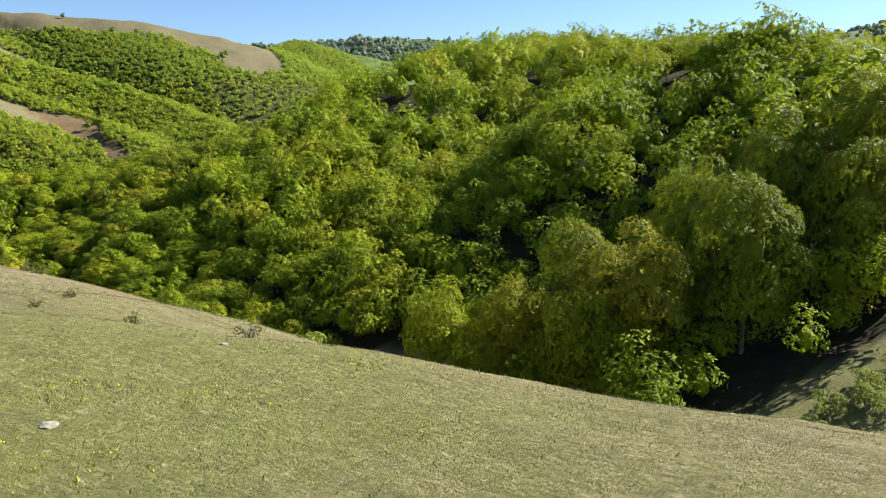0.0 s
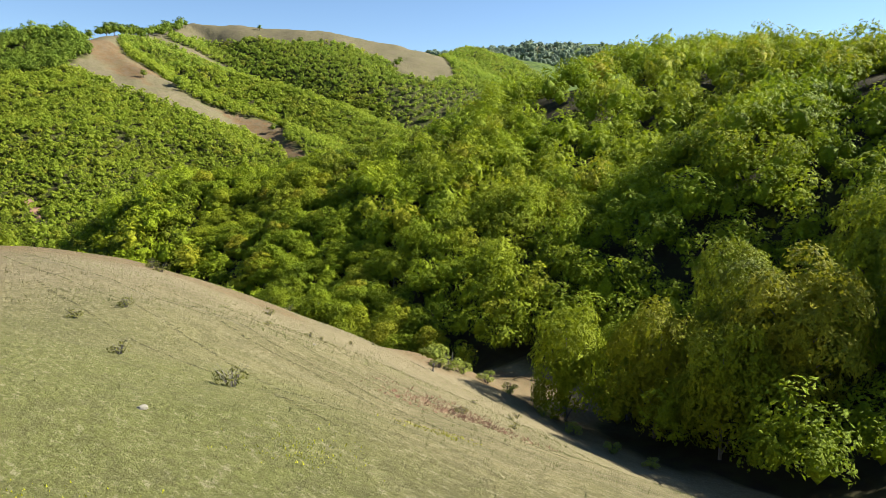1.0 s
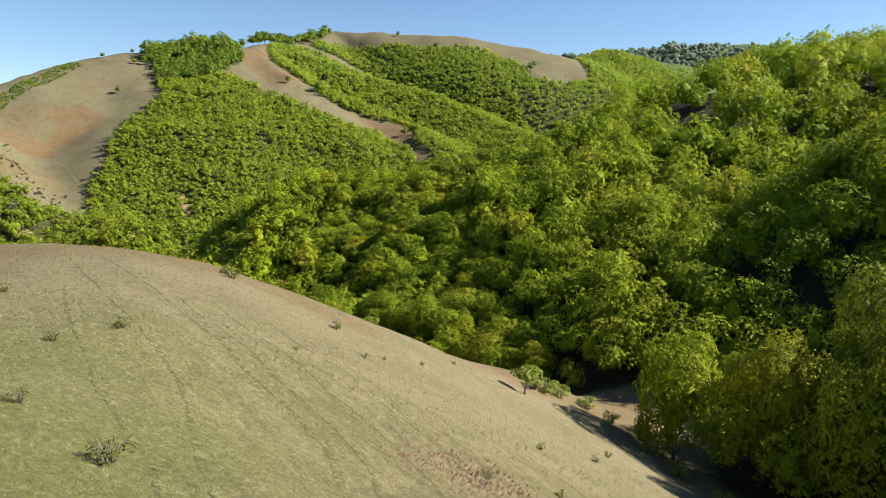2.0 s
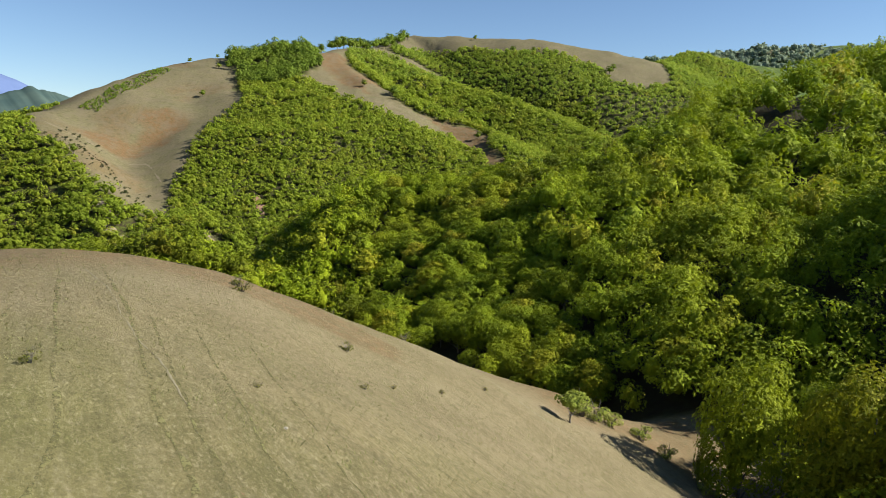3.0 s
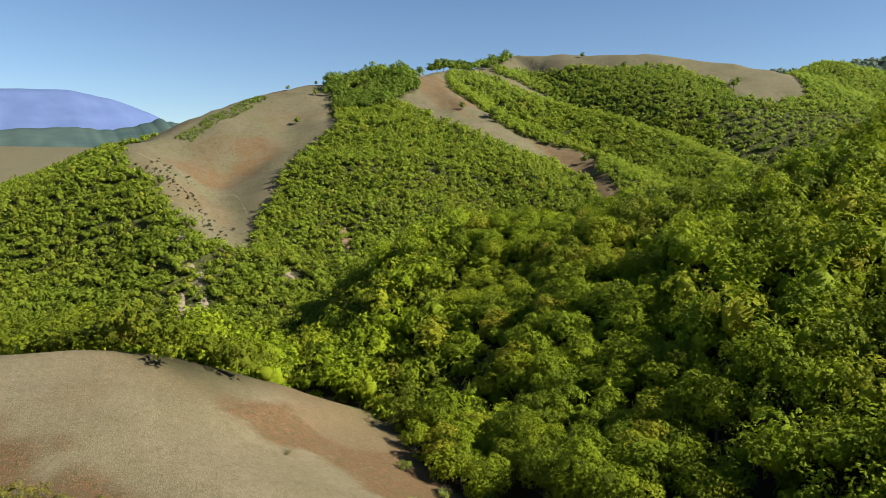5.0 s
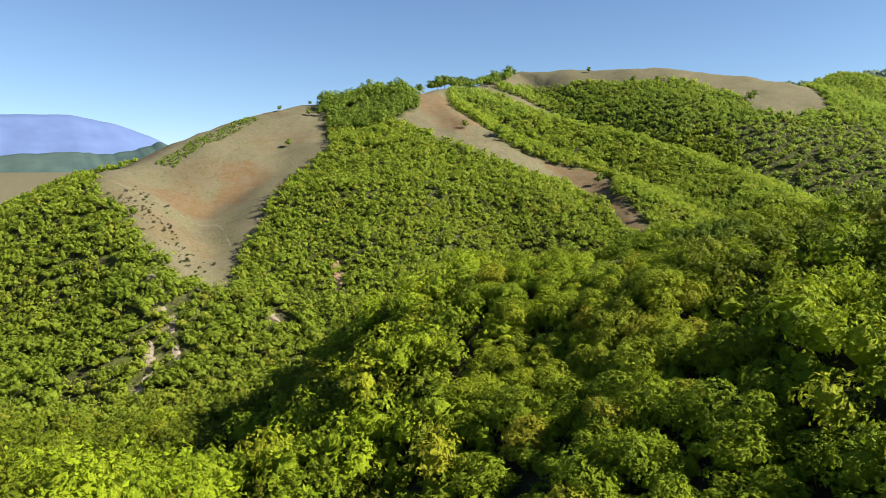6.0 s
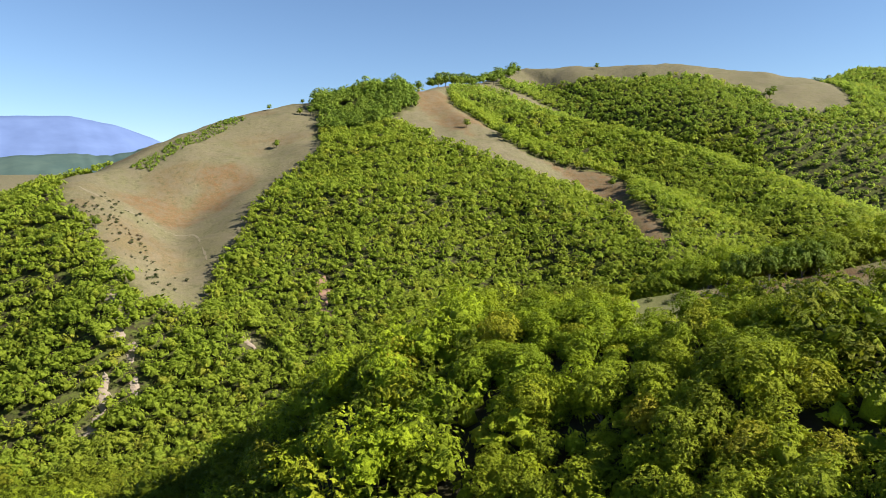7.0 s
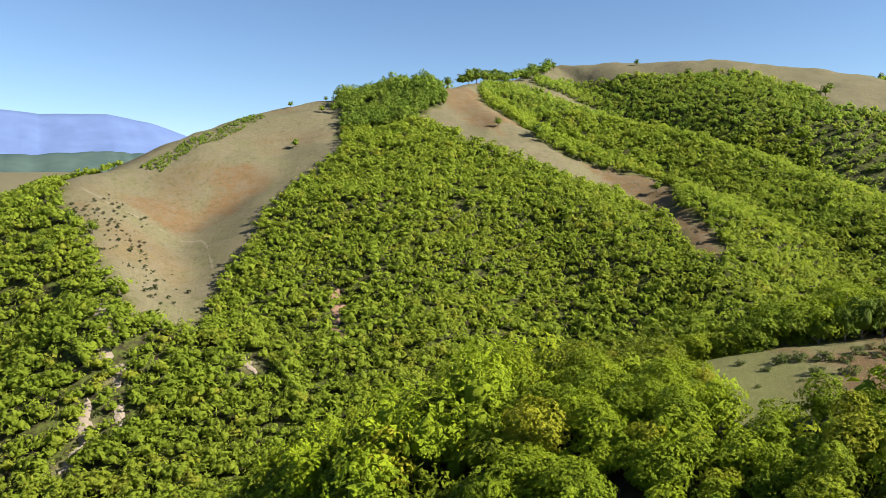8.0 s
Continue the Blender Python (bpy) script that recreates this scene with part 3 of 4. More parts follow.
def build_woods():
    x, y, z, stack, ds = scatter(-120, 200, 12, 262, 3.0, 3)
    g = np.random.default_rng(29)
    size = np.interp(x, [0, 30, 60, 100], [2.35, 2.55, 3.2, 4.1]) * g.uniform(0.72, 1.28, len(x))
    size = size * (1 + 0.2 * smooth(105, 125, y) * smooth(45, 25, x))
    size = size * (1 - 0.3 * smooth(160, 180, y) * smooth(-12, 0, x) * smooth(60, 30, x))
    keep = (g.random(len(x)) < np.where((x > 18) & (x < 62) & (y < 110), 0.62, 0.5) * (3 / size) ** 2) & ~((x > 60) & (y > 218)) & (x < 195)
    x, y, z, size = x[keep], y[keep], z[keep], size[keep]
    clear = np.min([np.hypot(x - gx, y - gy) / gr for gx, gy, gr in GREAT], axis=0) > 0.85
    x, y, z, size = x[clear], y[clear], z[clear], size[clear]
    inner = (x > -70) & (x < 60) & (y > 25) & (y < 205)
    order = np.argsort(np.where(inner, np.abs(x - 6), 1e6))
    near, rest = order[:300], order[300:]
    kinds = [tree_kind(60 + k) for k in range(7)]
    r = random.Random(5)
    for n, i in enumerate(near):
        s = size[i] / 3.7
        low = 0.9 if y[i] > 112 else 1.0
        m = pose(x[i], y[i], z[i] - (2.9 if y[i] > 112 else 1.6) * s, 0, 0, r.uniform(0, 360)) @ Matrix.Diagonal((s, s, s * low * r.uniform(0.88, 1.15), 1))
        tree = kinds[n] if n < len(kinds) else copy_thing(kinds[n % len(kinds)], Matrix())
        tree.matrix_basis = m
        tagged(tree, "broadleaf tree in fresh yellow-green spring leaf on a wooded slope", "tree", "trees of the near slope")
    # olive leaf tone, set darker than the near trees to paint in gully shade
    olive = leaf_material("olive_shade_toned_leaves", (0.13, 0.165, 0.01), (0.28, 0.325, 0.018), (0.32, 0.28, 0.02), True, 0.56, 4.6, 6.0)
    great = [tree_kind(80 + k, 6400, 0.062, 44, "great_tree", LEAF_NEAR if k == 2 else olive, -0.95) for k in range(3)]
    used = set()
    for n, (gx, gy, gr) in enumerate(GREAT):
        s = gr / 3.7
        kind = 2 if gx < 36 else n % 2
        tree = copy_thing(great[kind], Matrix()) if kind in used else great[kind]
        used.add(kind)
        ground_z = float(land(np.array([float(gx)]), np.array([float(gy)]))[0][0])
        tree.matrix_basis = pose(gx, gy, ground_z - 3.4, 0, 0, n * 73) @ Matrix.Diagonal((s * (0.88 if gx < 36 else 1.05), s * (0.95 if gx < 36 else 1.05), s * (1.36 if gx < 45 else 1.5), 1))
        tagged(tree, "tall broad-crowned beech tree in a deep shaded gully" if kind == 2 else "tall beech with olive leaves toned darker for the gully shade", "tree", "great trees of the gully")
    close = (x[rest] > 14) & (x[rest] < 82) & (y[rest] < 115)
    big = (size[rest] > 3.0) | ((x[rest] > 20) & (y[rest] < 150))
    side = x[rest] < -58 + g.normal(0, 9, len(rest))
    c, a, b, d = rest[close], rest[big & ~close & ~side], rest[~big & ~close & ~side], rest[side & ~close]
    forest("gully_wood", x[c], y[c], z[c], size[c], 380, 24, 0.11, 1, "tall broadleaf wood with leafy crowns beside a deep gully", 12, 0.34, LEAF_FAR, 1.25, 1.4)
    forest("wooded_slope", x[a], y[a], z[a], size[a], 230, 20, 0.135, 1, "tall broadleaf wood in fresh spring leaf on a steep slope", 2, 0.44, LEAF_FAR, 1.1, 1.2)
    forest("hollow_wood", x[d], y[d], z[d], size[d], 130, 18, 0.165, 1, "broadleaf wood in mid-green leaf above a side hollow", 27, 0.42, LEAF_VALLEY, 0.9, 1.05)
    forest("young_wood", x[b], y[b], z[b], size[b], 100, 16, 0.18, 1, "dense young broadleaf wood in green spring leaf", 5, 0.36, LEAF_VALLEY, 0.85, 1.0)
    ux, uy, uz, stack, ds = scatter(10, 110, 14, 130, 4.2, 8)
    open_floor = (ux > 70) | (uy > 88)
    vx, vy, vz, stack, ds = scatter(-60, 75, 112, 205, 3.3, 15)
    ux, uy, uz = np.r_[ux[open_floor], vx], np.r_[uy[open_floor], vy], np.r_[uz[open_floor], vz + 0.3]
    forest("understorey", ux, uy, uz - 1.5, g.uniform(1.5, 2.2, len(ux)), 24, 12, 0.3, 1, "shrubby undergrowth filling the gaps between the trees", 9, 0.55)
    # the pyramid hill and the left valley
    x, y, z, stack, ds = scatter(-330, 165, 262, 665, 3.15, 4)
    x2, y2, z2, s2, d2 = scatter(-260, -120, 118, 262, 4.0, 14)
    x, y, z = np.r_[x, x2], np.r_[y, y2], np.r_[z, z2]
    size = np.interp(y, [200, 262, 320, 400, 570, 600], [3.0, 3.1, 2.9, 2.6, 3.1, 3.8]) * g.uniform(0.8, 1.2, len(x))
    keep = (g.random(len(x)) < (2.9 / size) ** 2) & ((y < 560) | (x > -20) | (g.random(len(x)) < 0.85))
    summit = keep & (y > 540) & (x < -70)
    valley = keep & (y < 262)
    foot = keep & (y >= 262) & (y < 345)
    face = keep & ~summit & ~valley & ~foot
    forest("hillside_wood", x[face], y[face], z[face], size[face], 19, 10, 0.35, 1, "closed bright green wood covering the face of a hill", 3, 0.42, LEAF_DISTANT, 0.5, 0.75)
    forest("lower_wood", x[foot], y[foot], z[foot], size[foot], 36, 12, 0.27, 1, "bright green wood round the foot of a hill", 23, 0.45, LEAF_DISTANT, 0.75, 0.85)
    forest("summit_wood", x[summit], y[summit], z[summit], size[summit] * 1.1, 60, 14, 0.24, 1, "clump of deep green trees on the top of a hill", 21, 0.45, LEAF_CLUMP, 0.85, 1.05)
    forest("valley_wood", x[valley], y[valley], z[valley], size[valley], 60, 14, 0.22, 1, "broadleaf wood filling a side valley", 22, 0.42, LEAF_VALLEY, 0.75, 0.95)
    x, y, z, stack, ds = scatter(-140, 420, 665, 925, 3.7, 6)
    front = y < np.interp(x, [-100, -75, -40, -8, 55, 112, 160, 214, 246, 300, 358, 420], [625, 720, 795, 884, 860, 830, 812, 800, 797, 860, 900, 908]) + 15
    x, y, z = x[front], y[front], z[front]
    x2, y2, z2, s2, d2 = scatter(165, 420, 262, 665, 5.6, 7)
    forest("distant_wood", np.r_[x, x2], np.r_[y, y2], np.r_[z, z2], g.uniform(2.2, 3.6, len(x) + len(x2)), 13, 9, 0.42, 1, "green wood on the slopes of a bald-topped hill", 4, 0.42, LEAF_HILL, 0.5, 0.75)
    # trees along the far ridges
    rx, ry = [], []
    for ridge in (FAR_RIGHT, MID_RIGHT):
        kx, ky = np.array([k[0] for k in ridge], float), np.array([k[1] for k in ridge], float)
        t = g.uniform(0, len(ridge) - 1, 1000)
        rx.append(np.interp(t, np.arange(len(ridge)), kx) - g.uniform(-20, 110, 1000))
        ry.append(np.interp(t, np.arange(len(ridge)), ky) - g.uniform(-20, 110, 1000))
    rx, ry = np.concatenate(rx), np.concatenate(ry)
    patchy = fbm(rx / 90, ry / 90, 77) > 0.36
    rx, ry = rx[patchy], ry[patchy]
    # pale blue-green leaf colour stands in for the haze over the ridges
    forest("ridge_wood", rx, ry, land(rx, ry)[0] - 3.5, g.uniform(3, 5.5, len(rx)), 12, 8, 0.4, 1, "wood along a far ridge, haze painted into its blue-green leaves", 13, 0.7,
           leaf_material("haze_painted_leaves", (0.19, 0.26, 0.17), (0.27, 0.34, 0.22), (0.28, 0.32, 0.21), False, 0.0, 5.0, 0.5))
    # clumps on the skyline beyond the saddle
    u = g.uniform(0, 1, 70)
    sx = np.r_[-86 + 40 * u[:35], -43 + 32 * u[35:]] + g.normal(0, 2.0, 70)
    sy = np.r_[708 + 38 * u[:35], 764 + 88 * u[35:]] + g.uniform(0, 8, 70)
    forest("saddle_wood", sx, sy, land(sx, sy)[0], g.uniform(3.2, 5.2, 70), 90, 14, 0.19, 1, "clumps of dark green trees on a bald skyline", 17, 0.5, LEAF_CLUMP)
    # young trees behind the brow of the bald spur
    u = g.uniform(0, 1, 520)
    hx, hy = -206 + 17 * u - g.uniform(-1, 11, 520), 458 + 98 * u
    forest("brow_thicket", hx, hy, land(hx, hy)[0], g.uniform(0.55, 1.1, 520), 14, 9, 0.36, 1, "strip of young green trees behind the brow of a bald slope", 11, 0.5, LEAF_CLUMP, 0.8, 0.8)


build_woods()


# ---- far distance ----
# far ranges: air haze is painted as bluish base colour plus a faint glow
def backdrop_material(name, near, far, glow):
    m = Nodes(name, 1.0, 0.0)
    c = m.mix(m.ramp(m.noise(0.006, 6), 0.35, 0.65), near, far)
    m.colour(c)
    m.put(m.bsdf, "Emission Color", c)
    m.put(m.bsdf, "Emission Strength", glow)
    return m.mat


def far_range(name, knots, slope, step, rough, material, label):
    """A far range of hills on its own crest line, standing on the plain."""
    xs, ys, zs = (np.array(v, float) for v in zip(*knots))
    along = np.linspace(0, len(knots) - 1, 160)
    cx, cy, cz = (np.interp(along, np.arange(len(knots)), v) for v in (xs, ys, zs))
    cz = cz + (fbm(along * 3, along * 0, 81) - 0.5) * rough
    way = np.array([-0.63, 0.78])
    down = np.linspace(-1, 1.0, 25) * step
    X = cx[:, None] + way[0] * down[None]
    Y = cy[:, None] + way[1] * down[None]
    fold = (fbm(X / 160, Y / 160, 83) - 0.5) * rough * 3 * np.minimum(1, np.abs(down[None]) / step * 3)
    Z = cz[:, None] - slope * np.abs(down[None]) + fold
    n, k = X.shape
    i = np.arange(n * k).reshape(n, k)
    faces = np.stack([i[:-1, :-1], i[1:, :-1], i[1:, 1:], i[:-1, 1:]], -1).reshape(-1, 4)
    ob = link_mesh(name, np.stack([X, Y, Z], -1).reshape(-1, 3), faces, material, smoothed=True)
    return tagged(ob, label, "mountains", kind="structure")


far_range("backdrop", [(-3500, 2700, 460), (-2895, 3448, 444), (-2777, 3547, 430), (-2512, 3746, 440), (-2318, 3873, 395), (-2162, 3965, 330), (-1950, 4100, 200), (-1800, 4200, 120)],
          0.45, 800, 6, backdrop_material("haze_painted_blue_range", (0.08, 0.115, 0.22), (0.095, 0.135, 0.25), 0.22), "mountain range with streaks of snow, distance haze painted in blue")
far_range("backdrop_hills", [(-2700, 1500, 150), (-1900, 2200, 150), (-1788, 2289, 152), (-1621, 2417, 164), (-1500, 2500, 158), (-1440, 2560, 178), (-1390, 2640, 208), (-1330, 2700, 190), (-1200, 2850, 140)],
          0.3, 420, 12, backdrop_material("haze_painted_green_hills", (0.035, 0.058, 0.055), (0.055, 0.08, 0.068), 0.28), "low hills beyond the plain, distance haze painted in blue-green")


# ---- single trees and shrubs ----
def ground_at(x, y):
    return float(turf_z(np.array([float(x)]), np.array([float(y)]))[0])


LONE_LEAF = leaf_material("lone_tree_leaves", (0.09, 0.14, 0.012), (0.16, 0.225, 0.018), (0.2, 0.22, 0.02), True, 0.62, 4.0, 5.0)


def round_tree(seed, leaves=420, name="lone_tree"):
    """A round-headed tree in the open, about 6 m high."""
    foot = new(name)
    v, q, t = crown_arrays(seed, 16, leaves, 0.13, 2, 0.95, 0.5, -0.7)
    crown = new("crown", mixed_mesh("crown", v * 2.7 + np.array([0, 0, 3.2]), q, t, LONE_LEAF))
    crown.parent = foot
    v, f = trunk_arrays(seed, 4.6, 2.0)
    link_mesh("trunk", v, f, BARK, parent=foot)
    return foot


def place(kind, x, y, s, turn, sz=1.0, first=False, sunk=0.05):
    m = pose(x, y, ground_at(x, y) - sunk * s, 0, 0, turn) @ Matrix.Diagonal((s, s, s * sz, 1))
    ob = kind if first else copy_thing(kind, Matrix())
    ob.matrix_basis = m
    return ob


hill_tree = round_tree(91)
SINGLES = [(-40, 549, 1.05), (-17, 546, 1.5), (-154, 514, 0.95), (-184, 585, 0.75), (-178, 366, 1.0), (-190, 370, 0.95), (-186, 361, 0.9), (-184, 349, 1.25),
           (-157, 571, 0.9), (-150, 573, 1.2), (204, 718, 1.2), (45, 497, 1.0), (31, 737, 0.9), (-172, 624, 0.7), (-166, 630, 0.6), (52, 478, 0.9), (-197, 362, 0.8), (107, 769, 1.3), (129, 765, 1.2), (197, 707, 1.6), (70, 829, 1.1), (-32, 775, 1.7), (-44, 759, 1.7),
           (-24, 800, 1.5), (-18, 822, 1.6), (-9, 856, 1.4), (-60, 735, 2.2), (-66, 728, 2.0), (-72, 722, 2.3), (-55, 742, 2.0), (-78, 715, 2.1), (-50, 748, 1.7), (-84, 640, 1.5)]
for n, (x, y, s) in enumerate(SINGLES):
    tagged(place(hill_tree, x, y, s, n * 77, 1.0, n == 0), "round-headed leafy tree standing alone on a bald slope", "tree", "lone trees of the bald slopes")


def twig_arrays(seed, stems, height, spread):
    g = random.Random(seed)
    vs, fs, base = [], [], 0
    for k in range(stems):
        w, r = g.uniform(0, 6.28), spread * g.uniform(0.3, 1.0)
        h = height * g.uniform(0.55, 1.0)
        kink = g.uniform(-0.3, 0.3)
        pts = [(0.06 * math.cos(w), 0.06 * math.sin(w), -0.05), (r * 0.45 * math.cos(w + kink), r * 0.45 * math.sin(w + kink), h * 0.55), (r * math.cos(w), r * math.sin(w), h)]
        v, f = tube_arrays(pts, [0.018, 0.012, 0.004], 3)
        vs.append(v)
        fs.append(f + base)
        base += len(v)
    return np.concatenate(vs), np.concatenate(fs)


def shrub(name, seed, leaves, size, material, stems, height):
    """A low shrub about 1 m high and wide, twigs and leaf sprays."""
    foot = new(name)
    v, f = twig_arrays(seed, stems, height, 0.5)
    link_mesh("stem", v, f, BARK, parent=foot)
    v, q, t = crown_arrays(seed, 9, leaves, size, 1, 0.9)
    keep = np.concatenate([v[q].reshape(-1, 3)])
    crown = new("foliage", mixed_mesh("foliage", keep * np.array([0.5, 0.5, 0.45]) + np.array([0, 0, height * 0.42]), np.arange(len(keep)).reshape(-1, 4), np.zeros((0, 3), int), material))
    crown.parent = foot
    return foot


DRY_LEAF = leaf_material("olive_shrub_leaves", (0.12, 0.135, 0.025), (0.22, 0.215, 0.045), (0.22, 0.17, 0.06), True)
FRESH_LEAF = leaf_material("fresh_shrub_leaves", (0.19, 0.25, 0.03), (0.34, 0.40, 0.06), (0.36, 0.36, 0.08), True)
DARK_LEAF = leaf_material("dark_scrub_leaves", (0.03, 0.045, 0.012), (0.06, 0.075, 0.02), (0.09, 0.05, 0.03), True)

dry_shrub = shrub("dry_shrub", 11, 220, 0.10, DRY_LEAF, 14, 0.8)
DRY = [(-10, 1.4, 0.75), (-12.2, 3.6, 0.5), (-12.8, 12, 0.6), (-6.4, 31, 0.9), (-12.7, 34, 1.2), (-3.8, 27.4, 0.4), (-1.2, 31.2, 0.45), (-7.9, 16, 0.35), (-3.4, 45.6, 1.1),
       (-13.3, 35.5, 1.0), (-17.8, 16.2, 0.6), (-14, 10, 0.5), (-20.5, 94.5, 1.0), (-10.5, 67.4, 1.3), (-2.2, 8.6, 0.5), (0.5, 10, 0.45), (3, 20, 0.6), (9, 28, 0.7), (12, 33, 0.8),
       (-9.4, 44, 0.8), (2, 38, 0.5), (-14.9, 60, 0.9), (-5, 24, 0.5), (-8.3, 41, 0.6)]
for n, (x, y, s) in enumerate(DRY):
    tagged(place(dry_shrub, x, y, s, n * 50, 0.9, n == 0), "sparse twiggy dry shrub growing in the turf", "shrub", "dry shrubs on the turf")

fresh_shrub = shrub("leafy_shrub", 23, 900, 0.075, FRESH_LEAF, 16, 0.9)
FRESH = [(35, 14.5, 2.4), (38, 12.5, 2.2), (41, 13, 3.0), (43.5, 11, 3.6), (46, 12.5, 2.6), (47, 9, 3.2), (33, 17.5, 1.6), (50, 12, 2.4), (19, 49, 1.8), (20.5, 44.5, 1.6), (21.5, 40.5, 1.9),
         (22.5, 35.5, 1.7), (18.2, 53, 2.2), (12.2, 51.5, 2.0), (13.6, 51.8, 2.3), (15, 52, 2.0), (-8.2, 93.6, 1.5), (-1, 98, 1.8), (0.5, 92.5, 2.0), (3.2, 88, 1.9), (5.8, 82, 2.0), (8, 75, 1.7), (-6, 101, 1.6),
         (-11, 106.5, 1.9), (22.8, 30.5, 1.5), (12, 66, 1.8), (14, 60, 1.6)]
for n, (x, y, s) in enumerate(FRESH):
    tagged(place(fresh_shrub, x, y, s, n * 61, 0.9, n == 0), "fresh yellow-green leafy shrub at the edge of the wood", "shrub", "leafy shrubs along the wood")

g = random.Random(17)
reed_shrub = shrub("marsh_shrub", 31, 260, 0.12, leaf_material("ochre_marsh_leaves", (0.15, 0.13, 0.025), (0.25, 0.22, 0.035), (0.19, 0.25, 0.035), True), 7, 0.9)
for n in range(44):
    x, y = -24.5 + 15 * (g.random() - 0.5), 67.5 + 15 * (g.random() - 0.5)
    tagged(place(reed_shrub, x, y, g.uniform(0.9, 2.3), n * 47, 0.9, n == 0), "ochre and green scrub tuft in a damp hollow", "shrub", "scrub in the hollow")

scrub = shrub("dark_scrub", 41, 130, 0.2, DARK_LEAF, 6, 0.8)
n = 0
while n < 170:
    x, y = g.uniform(-205, -138), g.uniform(345, 425)
    if abs((y - 345) - (-(x + 146)) * 0.9) < 32 * g.random() ** 0.7 + 3 and x > -203:
        tagged(place(scrub, x, y, 0.7 + 1.6 * g.random() ** 2, n * 31, 1.0, n == 0), "small dark scrub bush dotted over a bare reddish slope", "shrub", "scrub of the bare spur")
        n += 1
meadow_bush = shrub("meadow_bush", 51, 260, 0.13, leaf_material("olive_meadow_leaves", (0.07, 0.10, 0.018), (0.14, 0.17, 0.03), (0.18, 0.13, 0.05), True), 10, 0.9)
MEADOW = [(12, 207, 0.9), (14.5, 203, 0.8), (17, 209, 1.3), (19, 204, 0.7), (22, 207, 0.9), (24, 212, 1.6), (27, 206, 0.8), (29, 211, 1.3), (33, 209, 1.2), (35, 216, 1.7),
          (38, 211, 1.4), (42, 217, 1.8), (30, 215, 1.5), (20, 213, 1.5), (46, 214, 1.6), (15, 212, 1.4), (50, 219, 2.0), (26, 201, 0.7), (36, 205, 1.2), (44, 209, 1.5), (55, 216, 1.9)]
MEADOW += [(19, 211, 2.2), (21, 211.5, 2.4), (23.5, 211, 2.6), (25.5, 210, 2.0), (28, 213, 2.2), (31, 212.5, 2.8), (33, 214, 2.4), (21, 206, 1.9), (24, 205, 2.4), (37, 213, 3.0), (40, 214, 2.6), (35, 201, 3.4), (32, 199, 3.0)]
for n, (x, y, s) in enumerate(MEADOW):
    tagged(place(meadow_bush, x, y, s, n * 53, 0.9, n == 0, 0.22), "olive-green bush scattered over a rough meadow", "shrub", "bushes of the meadow")


EDGE = [(8, 219, 1.1), (12, 221, 1.3), (19, 221, 1.5), (23, 223, 1.9), (27, 222, 1.7), (32, 226, 2.2), (36, 225, 1.9), (41, 228, 2.4), (46, 228, 2.2), (51, 231, 2.6), (57, 232, 2.4), (63, 234, 2.6), (15, 221, 1.2), (38, 231, 2.4), (48, 236, 2.6)]
edge_tree = tree_kind(121, 1700, 0.1, 26, "meadow_edge_tree")
for n, (x, y, s) in enumerate(EDGE):
    tagged(place(edge_tree, x, y, s * 0.62, n * 67, 0.95, n == 0, 3.4), "leafy broad tree at the back edge of a rough meadow", "tree", "trees behind the meadow")
for n, (x, y, s) in enumerate([(29, 219.5, 0.65), (31, 220, 0.8), (33.5, 220.5, 0.75), (36, 221, 0.9), (39, 222, 0.85), (42, 223, 1.0), (45, 223.5, 0.9), (26, 219.5, 0.5)]):
    tagged(place(hill_tree, x, y, s, n * 41, 1.4, sunk=1.3), "slim pale-green sapling in front of darker trees", "tree", "saplings behind the meadow")


# ---- the little crooked tree on the turf ----
def crooked_tree():
    foot = new("crooked_tree")
    v, f = trunk_arrays(77, 1.9, 1.1)
    link_mesh("trunk", v * np.array([0.6, 0.6, 1]), f, BARK, parent=foot)
    v, q, t = crown_arrays(78, 12, 520, 0.11, 2, 0.62)
    crown = new("crown", mixed_mesh("crown", v * 1.35 + np.array([0.1, 0, 1.75]), q, t, FRESH_LEAF))
    crown.parent = foot
    foot.matrix_basis = pose(10, 47, ground_at(10, 47), 0, 0, 20)
    return tagged(foot, "small crooked thorn tree with a flat crown on the turf", "tree")


crooked_tree()


# ---- turf, flowers and stones ----
def blade_field(name, x, y, height, blades, material, label, seed, lean=0.5, width=0.10):
    g = np.random.default_rng(seed)
    z = turf_z(x, y)
    n = len(x)
    k = n * blades
    bx, by, bz = (np.repeat(v, blades) for v in (x, y, z))
    bx, by = bx + g.normal(0, 0.03, k), by + g.normal(0, 0.03, k)
    w = g.uniform(0, 2 * np.pi, k)
    h = height * np.repeat(g.uniform(0.5, 1.5, n), blades) * g.uniform(0.6, 1.2, k)
    half = h * width
    px, py = np.cos(w + 1.57) * half, np.sin(w + 1.57) * half
    tip = np.stack([bx + np.cos(w) * h * lean, by + np.sin(w) * h * lean, bz + h], 1)
    a = np.stack([bx - px, by - py, bz - 0.02], 1)
    b = np.stack([bx + px, by + py, bz - 0.02], 1)
    verts = np.stack([a, b, tip], 1).reshape(-1, 3)
    ob = link_mesh(name, verts, np.arange(len(verts)).reshape(-1, 3), material)
    return tagged(ob, label, "grass", kind="stuff")


